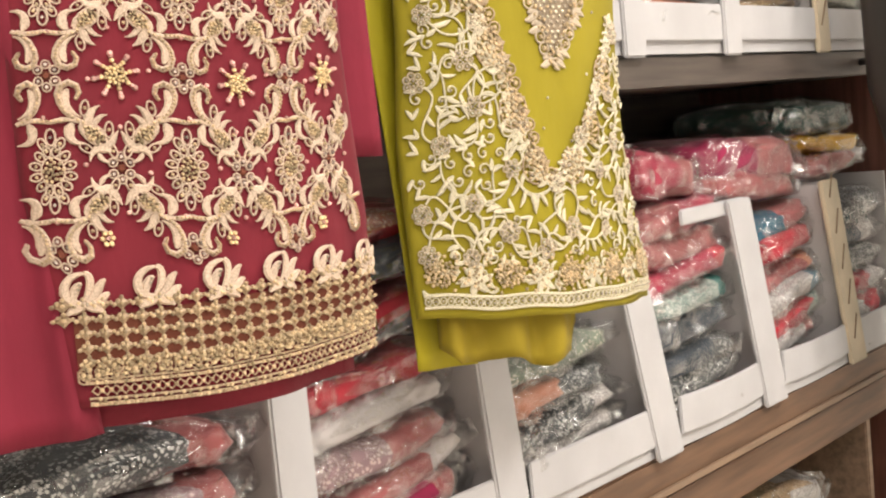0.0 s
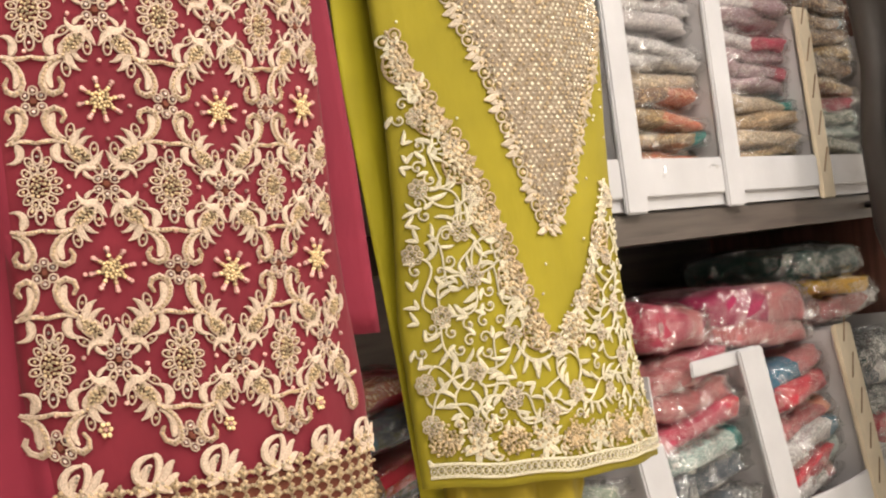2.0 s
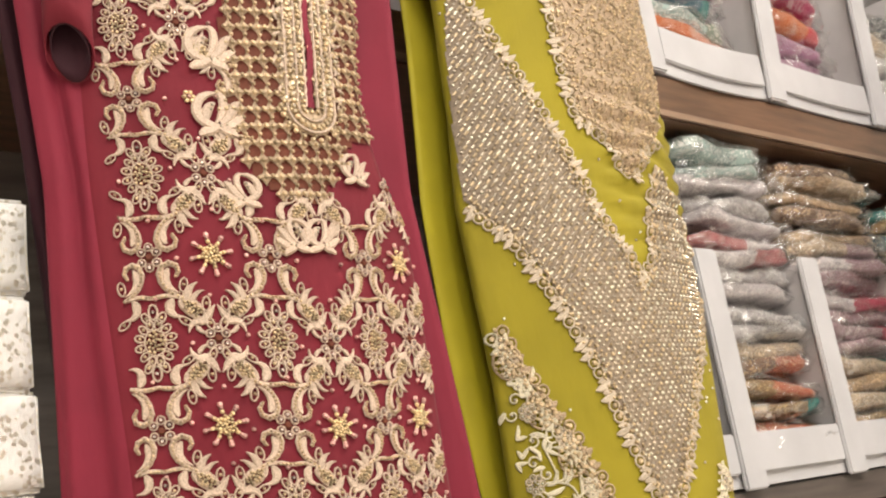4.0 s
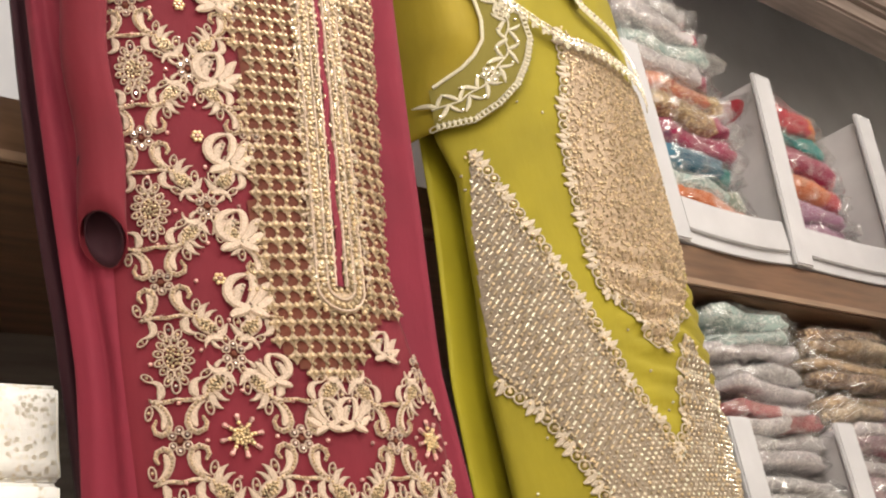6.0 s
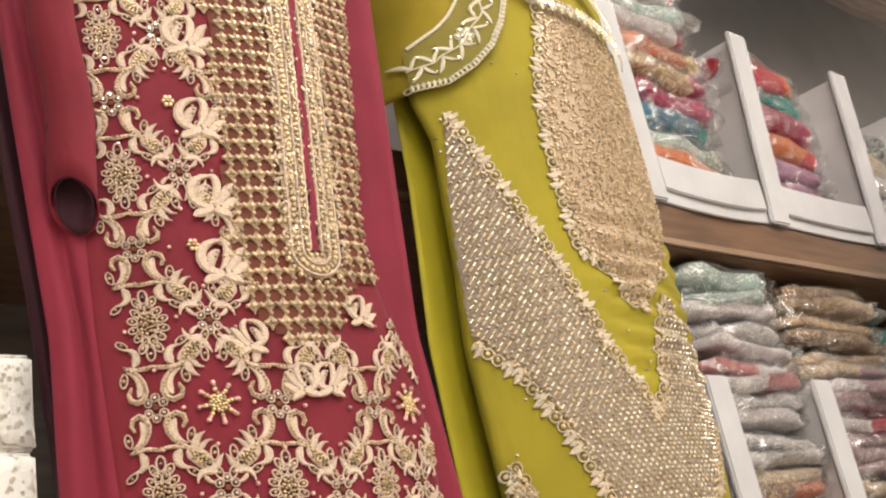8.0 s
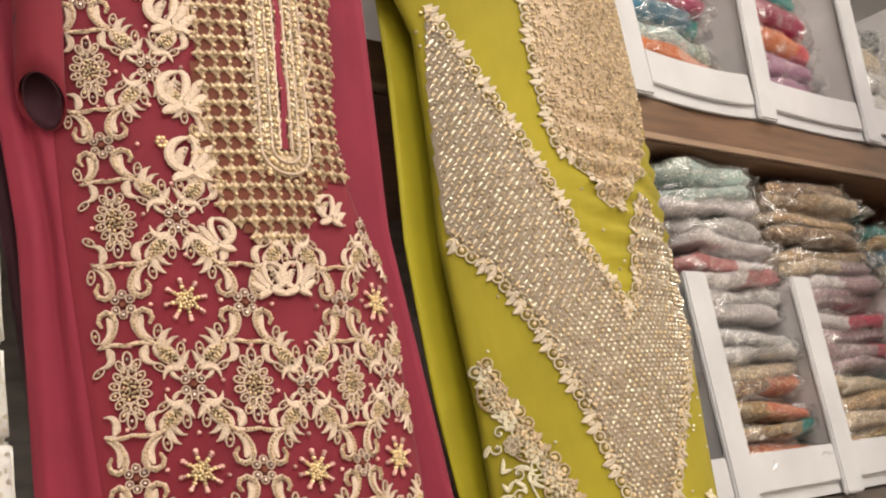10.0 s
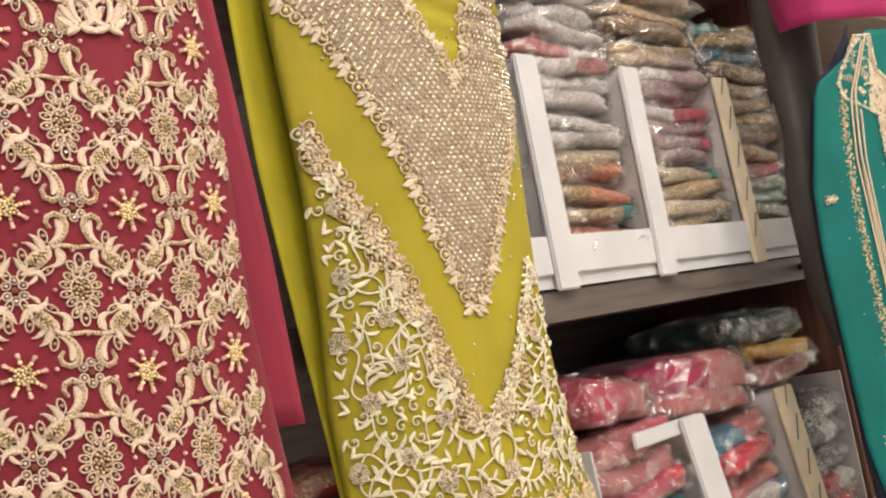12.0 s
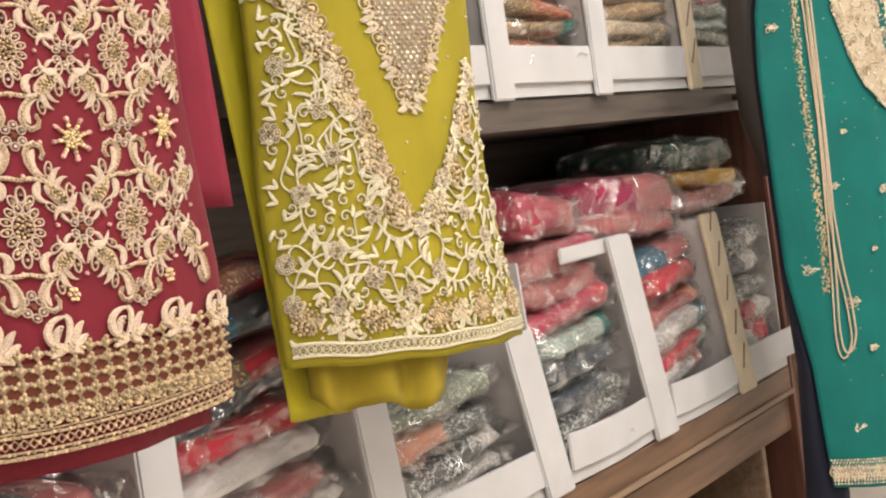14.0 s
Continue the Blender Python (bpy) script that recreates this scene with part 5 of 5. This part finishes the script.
for i in range(48):
    s = -0.181 + 0.36 * i / 47
    ba.ring(s, hem_g(s) + 0.0052, 0.0033, 0.0017, 8, 1.25)
    bb.bead(s, hem_g(s) + 0.0052, 0.0016, 0.0028)
motif([(ba, IVORY), (bb, SILVERBEAD)], "hem_braid", g_front, "ivory braid with oval loops")
# loose sequins on the plain cloth
lo_ = Stitch(GF, 0.0012)
for i in range(150):
    s, z = r3.uniform(-0.17, 0.13), r3.uniform(1.0, 1.85)
    if not inside(SEQ, s, z) and not inside(YOKE, s, z) and not inside(FIELD, s, z) and i % 2:
        lo_.bead(s, z, 0.0018, 0.002)
lo_.done("loose_sequin", SILVERBEAD, g_front, "single sequins on plain cloth")
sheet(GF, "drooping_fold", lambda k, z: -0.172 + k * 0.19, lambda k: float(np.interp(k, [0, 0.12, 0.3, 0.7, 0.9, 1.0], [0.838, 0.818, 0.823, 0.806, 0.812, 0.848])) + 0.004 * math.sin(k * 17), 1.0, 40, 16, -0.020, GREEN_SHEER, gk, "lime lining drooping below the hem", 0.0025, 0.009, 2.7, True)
settle(gk)

gs = thing("lime_stole", (1.11, -0.1, 0.80), "lime green chiffon stole hanging straight beside a kameez", "stole", "stoles")
YF = Front(1.050, -0.190, 3.0, 12, *WIDE, SIZE)
sheet(YF, "hanging_length", lambda k, z: np.interp(z, [0.83, 1.0, 1.14, 1.31, 1.49, 1.69, 2.03], [-0.039, -0.049, -0.060, -0.072, -0.074, -0.054, -0.036]) + k * np.interp(z, [0.83, 1.2, 1.6, 2.1], [0.08, 0.095, 0.115, 0.135]), lambda k: 0.815 - 0.006 * k, 2.25, 16, 70, 0.0, GREEN_LIGHT, gs, "", 0.0025, 0.0022, 1.3)
sheet(GF, "far_length", lambda k, z: np.interp(z, [1.1, 1.25, 1.45, 2.1], [0.045, 0.07, 0.09, 0.11]) + k * np.interp(z, [1.1, 1.25, 1.45, 1.6, 2.1], [0.085, 0.088, 0.09, 0.12, 0.14]), lambda k: 1.105 - 0.008 * k, 2.15, 14, 40, -0.018, GREEN_LIGHT, gs, "lime cloth with a frayed edge", 0.0025, 0.002, 1.2, True)
settle(gs)
# ---------- teal suit ----------
T_LEFT = [(0.34, -0.099), (0.58, -0.112), (0.77, -0.140), (0.93, -0.143), (1.14, -0.145), (1.26, -0.136), (1.43, -0.099), (1.5, -0.07), (1.62, -0.05)]
T_RIGHT = [(0.3, 0.2), (1.7, 0.2)]
TF = Front(2.50, -0.30, 0.34, 35, T_LEFT, T_RIGHT)
mannequin(2.62, -0.13, 0.95, 1.6, 0.08, 0.05, 35, 2.75)
tk = thing("embroidered_kameez", (2.5, -0.3, 0.34), "teal kameez with gold beaded neck and scattered motifs", "dress", "displayed suits")
t_front = sheet(TF, "front_panel", lambda k, z: Front.edge(T_LEFT, z) + k * (0.235 - Front.edge(T_LEFT, z)), lambda k: 0.345 - 0.05 * k, lambda k: 1.455 + 0.09 * min(1, k / 0.35), 40, 90, 0.0, TEAL, tk, "teal crepe front panel", 0.0025, 0.003, 1.4)


def t_motif(s, z, r, up=0.0):
    a, b = Stitch(TF), Stitch(TF, 0.002)
    for k in range(6):
        a.ring(s + r * (0.75 - 0.25 * k) * 0.8, z + 0.3 * r * math.sin(k * 2.1), r * (0.16 + 0.04 * (k % 3)), 0.0018, 7)
    for k in range(34):
        q = r3.random()
        b.bead(s + r * (0.9 - 1.7 * q), z + r * 0.6 * q * r3.uniform(-1, 1), 0.0022, 0.0026)
    motif([(a, SILVERTHREAD), (b, SILVERBEAD)], "beaded_motif", t_front, "small gold beaded flower")


for s, z, r in ((-0.109, 1.232, 0.016), (-0.092, 0.768, 0.020), (-0.014, 0.694, 0.02), (-0.032, 0.454, 0.015), (-0.025, 0.92, 0.013), (0.011, 1.02, 0.008), (0.053, 0.788, 0.008), (0.02, 0.6, 0.012), (0.1, 0.9, 0.016), (0.06, 0.5, 0.014)):
    t_motif(s, z, r)
sp = Stitch(TF)
for i in range(60):
    s, z = r3.uniform(-0.1, 0.18), r3.uniform(0.45, 1.3)
    sp.bead(s, z, 0.0017, 0.002)
tagged(sp.done("loose_sequin", SILVERBEAD, t_front, "single silver sequins"), kind="stuff")
ty, tb = Stitch(TF, 0.002), Stitch(TF, 0.003)
YK = [(0.008, 1.535), (-0.034, 1.473), (-0.046, 1.447), (-0.038, 1.418), (-0.029, 1.412), (0.003, 1.391), (0.024, 1.375), (0.022, 1.322), (0.022, 1.25), (0.036, 1.21), (0.047, 1.172), (0.082, 1.104), (0.146, 1.055), (0.2, 1.05), (0.2, 1.42), (0.10, 1.429), (0.065, 1.442), (0.042, 1.466), (0.042, 1.535)]
fill(YK, TF, 0.0016, SILVERTHREAD, "neck_ground", t_front, "beige stitched neck panel", 0.0035)
for (s, z, h) in along(YK + YK[:1], 0.0036):
    tb.bead(s + r3.uniform(-0.002, 0.001), z, 0.0025, 0.0030)
    tb.bead(s - r3.uniform(0.003, 0.006), z + r3.uniform(-0.002, 0.002), 0.0017, 0.0026)
for i in range(1500):
    s, z = r3.uniform(-0.05, 0.2), r3.uniform(1.05, 1.535)
    if inside(YK, s, z):
        tb.bead(s, z, r3.choice((0.0016, 0.0020, 0.0030)), 0.0030)
        if i % 6 == 0:
            ty.ring(s, z, 0.0050, 0.0020, 8)
motif([(ty, GOLDTHREAD), (tb, SILVERBEAD)], "neck_beading", t_front, "beaded neck bands")
hb1, hb2 = Stitch(TF, 0.002), Stitch(TF, 0.003)
for k in range(46):
    s = -0.098 + 0.0066 * k
    zh = 0.348 - 0.145 * (s + 0.098)
    for q in range(9):
        hb2.bead(s + 0.002 * math.sin(q * 3), zh + 0.005 + 0.0058 * q, 0.0026, 0.003)
    hb1.ring(s, zh + 0.028, 0.006, 0.0024, 8, 1.6)
    hb1.leaf(s, zh + 0.01, 1.2, 0.02, 0.005, 0.8, 0.002, 6)
motif([(hb1, SILVERTHREAD), (hb2, SILVERBEAD)], "hem_band", t_front, "gold beaded hem band")
eb, ec = Stitch(TF, 0.002), Stitch(TF, 0.004)
EDGE = [(-0.040, 1.43), (-0.052, 1.366), (-0.060, 1.258), (-0.064, 1.172), (-0.062, 1.085), (-0.062, 0.986), (-0.062, 0.889), (-0.062, 0.80), (-0.066, 0.72)]
STRIP = [(p[0] - 0.007, p[1]) for p in EDGE] + [(p[0] + 0.007, p[1]) for p in reversed(EDGE)]
fill(STRIP, TF, 0.0016, GOLDTHREAD, "slit_ground", t_front, "gold stitched strip", 0.0035)
for (s, z, h) in along(EDGE, 0.0034):
    for q in range(3):
        eb.bead(s + r3.uniform(-0.006, 0.007), z + r3.uniform(-0.002, 0.002), r3.choice((0.0017, 0.0022, 0.0030)), 0.003)
    if r3.random() < 0.45:
        eb.bead(s - r3.uniform(0.007, 0.011), z, 0.0018, 0.0026)
eb.done("beaded_slit_edge", GOLDBEAD, t_front, "gold beaded edge")
CORD = [(0.02, 1.53), (-0.030, 1.42), (-0.046, 1.30), (-0.044, 1.04), (-0.052, 0.848), (-0.056, 0.74), (-0.062, 0.64), (-0.058, 0.59), (-0.045, 0.585), (-0.028, 0.62), (-0.030, 0.68), (-0.040, 0.76), (-0.046, 0.86), (-0.041, 1.04), (-0.038, 1.278), (-0.024, 1.40)]
settle(tk)


def cord(shift, off, label_):
    t = thing("drawstring_cord", (2.45, -0.36, 0.58), label_, "cord", "cords")
    c = Stitch(TF, off)
    pts = [(q[0] + shift, q[1] + shift) for q in along(CORD, 0.012)]
    sm = [(sum(p[0] for p in pts[max(0, i - 1):i + 2]) / len(pts[max(0, i - 1):i + 2]), sum(p[1] for p in pts[max(0, i - 1):i + 2]) / len(pts[max(0, i - 1):i + 2])) for i in range(len(pts))]
    c.ribbon(sm, 0.0042, 0.0038)
    c.done("looped_cord", SILVERTHREAD, t)
    settle(t)


cord(0.0, 0.006, "beige twisted drawstring cord looped over a teal kameez")
cord(0.009, 0.008, "beige twisted drawstring cord looped over a teal kameez")
nv = thing("navy_cloth", (2.3, -0.2, 0.3), "dark navy cloth hanging behind a teal kameez", "cloth")
sheet(TF, "hanging_length", lambda k, z: Front.edge(T_LEFT, z) - 0.004 - 0.06 * max(0, 0.8 - z) + 0.07 * k, 0.25, lambda k: 1.44 + 0.12 * k, 10, 40, -0.016, NAVY, nv, "", 0.003, 0.005, 1.5)
settle(nv)
mg = thing("magenta_cloth", (2.6, -0.25, 1.56), "plain magenta cloth hanging above a teal kameez", "cloth")
sheet(TF, "hanging_length", lambda k, z: -0.105 + 0.32 * k, lambda k: 1.575 - 0.012 * k, 2.0, 20, 20, 0.006, MAGENTA, mg, "", 0.003, 0.004, 2)
settle(mg)

# ---------- left side ----------
pr = thing("printed_fabric_stack", (0.40, 0.15, 1.15), "stack of folded white printed cotton on a shelf", "fabric")
for k in range(4):
    z = 1.150 + 0.084 * k
    bm = slab((0.152, -0.122 + 0.003 * math.sin(k * 3), z), (0.524 + 0.003 * math.sin(k * 2) + 0.005 * k, 0.30, z + 0.0838), 0.004, 0.004)
    bmesh.ops.subdivide_edges(bm, edges=bm.edges[:], cuts=4, use_grid_fill=True)
    for v in bm.verts:
        v.co += noise.noise_vector(v.co * 22 + Vector((k, 0, 0))) * 0.0035
        v.co.z = max(v.co.z, 1.149)
    part("folded_cotton", bm, PRINTED, pr, "", True)
settle(pr)
card_box(0.16, 0.536, TOP, 0, 0, half=0.03)
wp = thing("paper_bundle", (0.35, 0.0, 0.8), "white paper wrapped bundle in the lower box", "bundle")
vs, fs = blob(0.40, 0.38, 0.46, 95, 0, 0.007, 44, 18)
mesh_ob("wrapped_paper", [v + Vector((0.402, 0.150, 0.738)) for v in vs], fs, PRINTED, wp)
settle(wp)
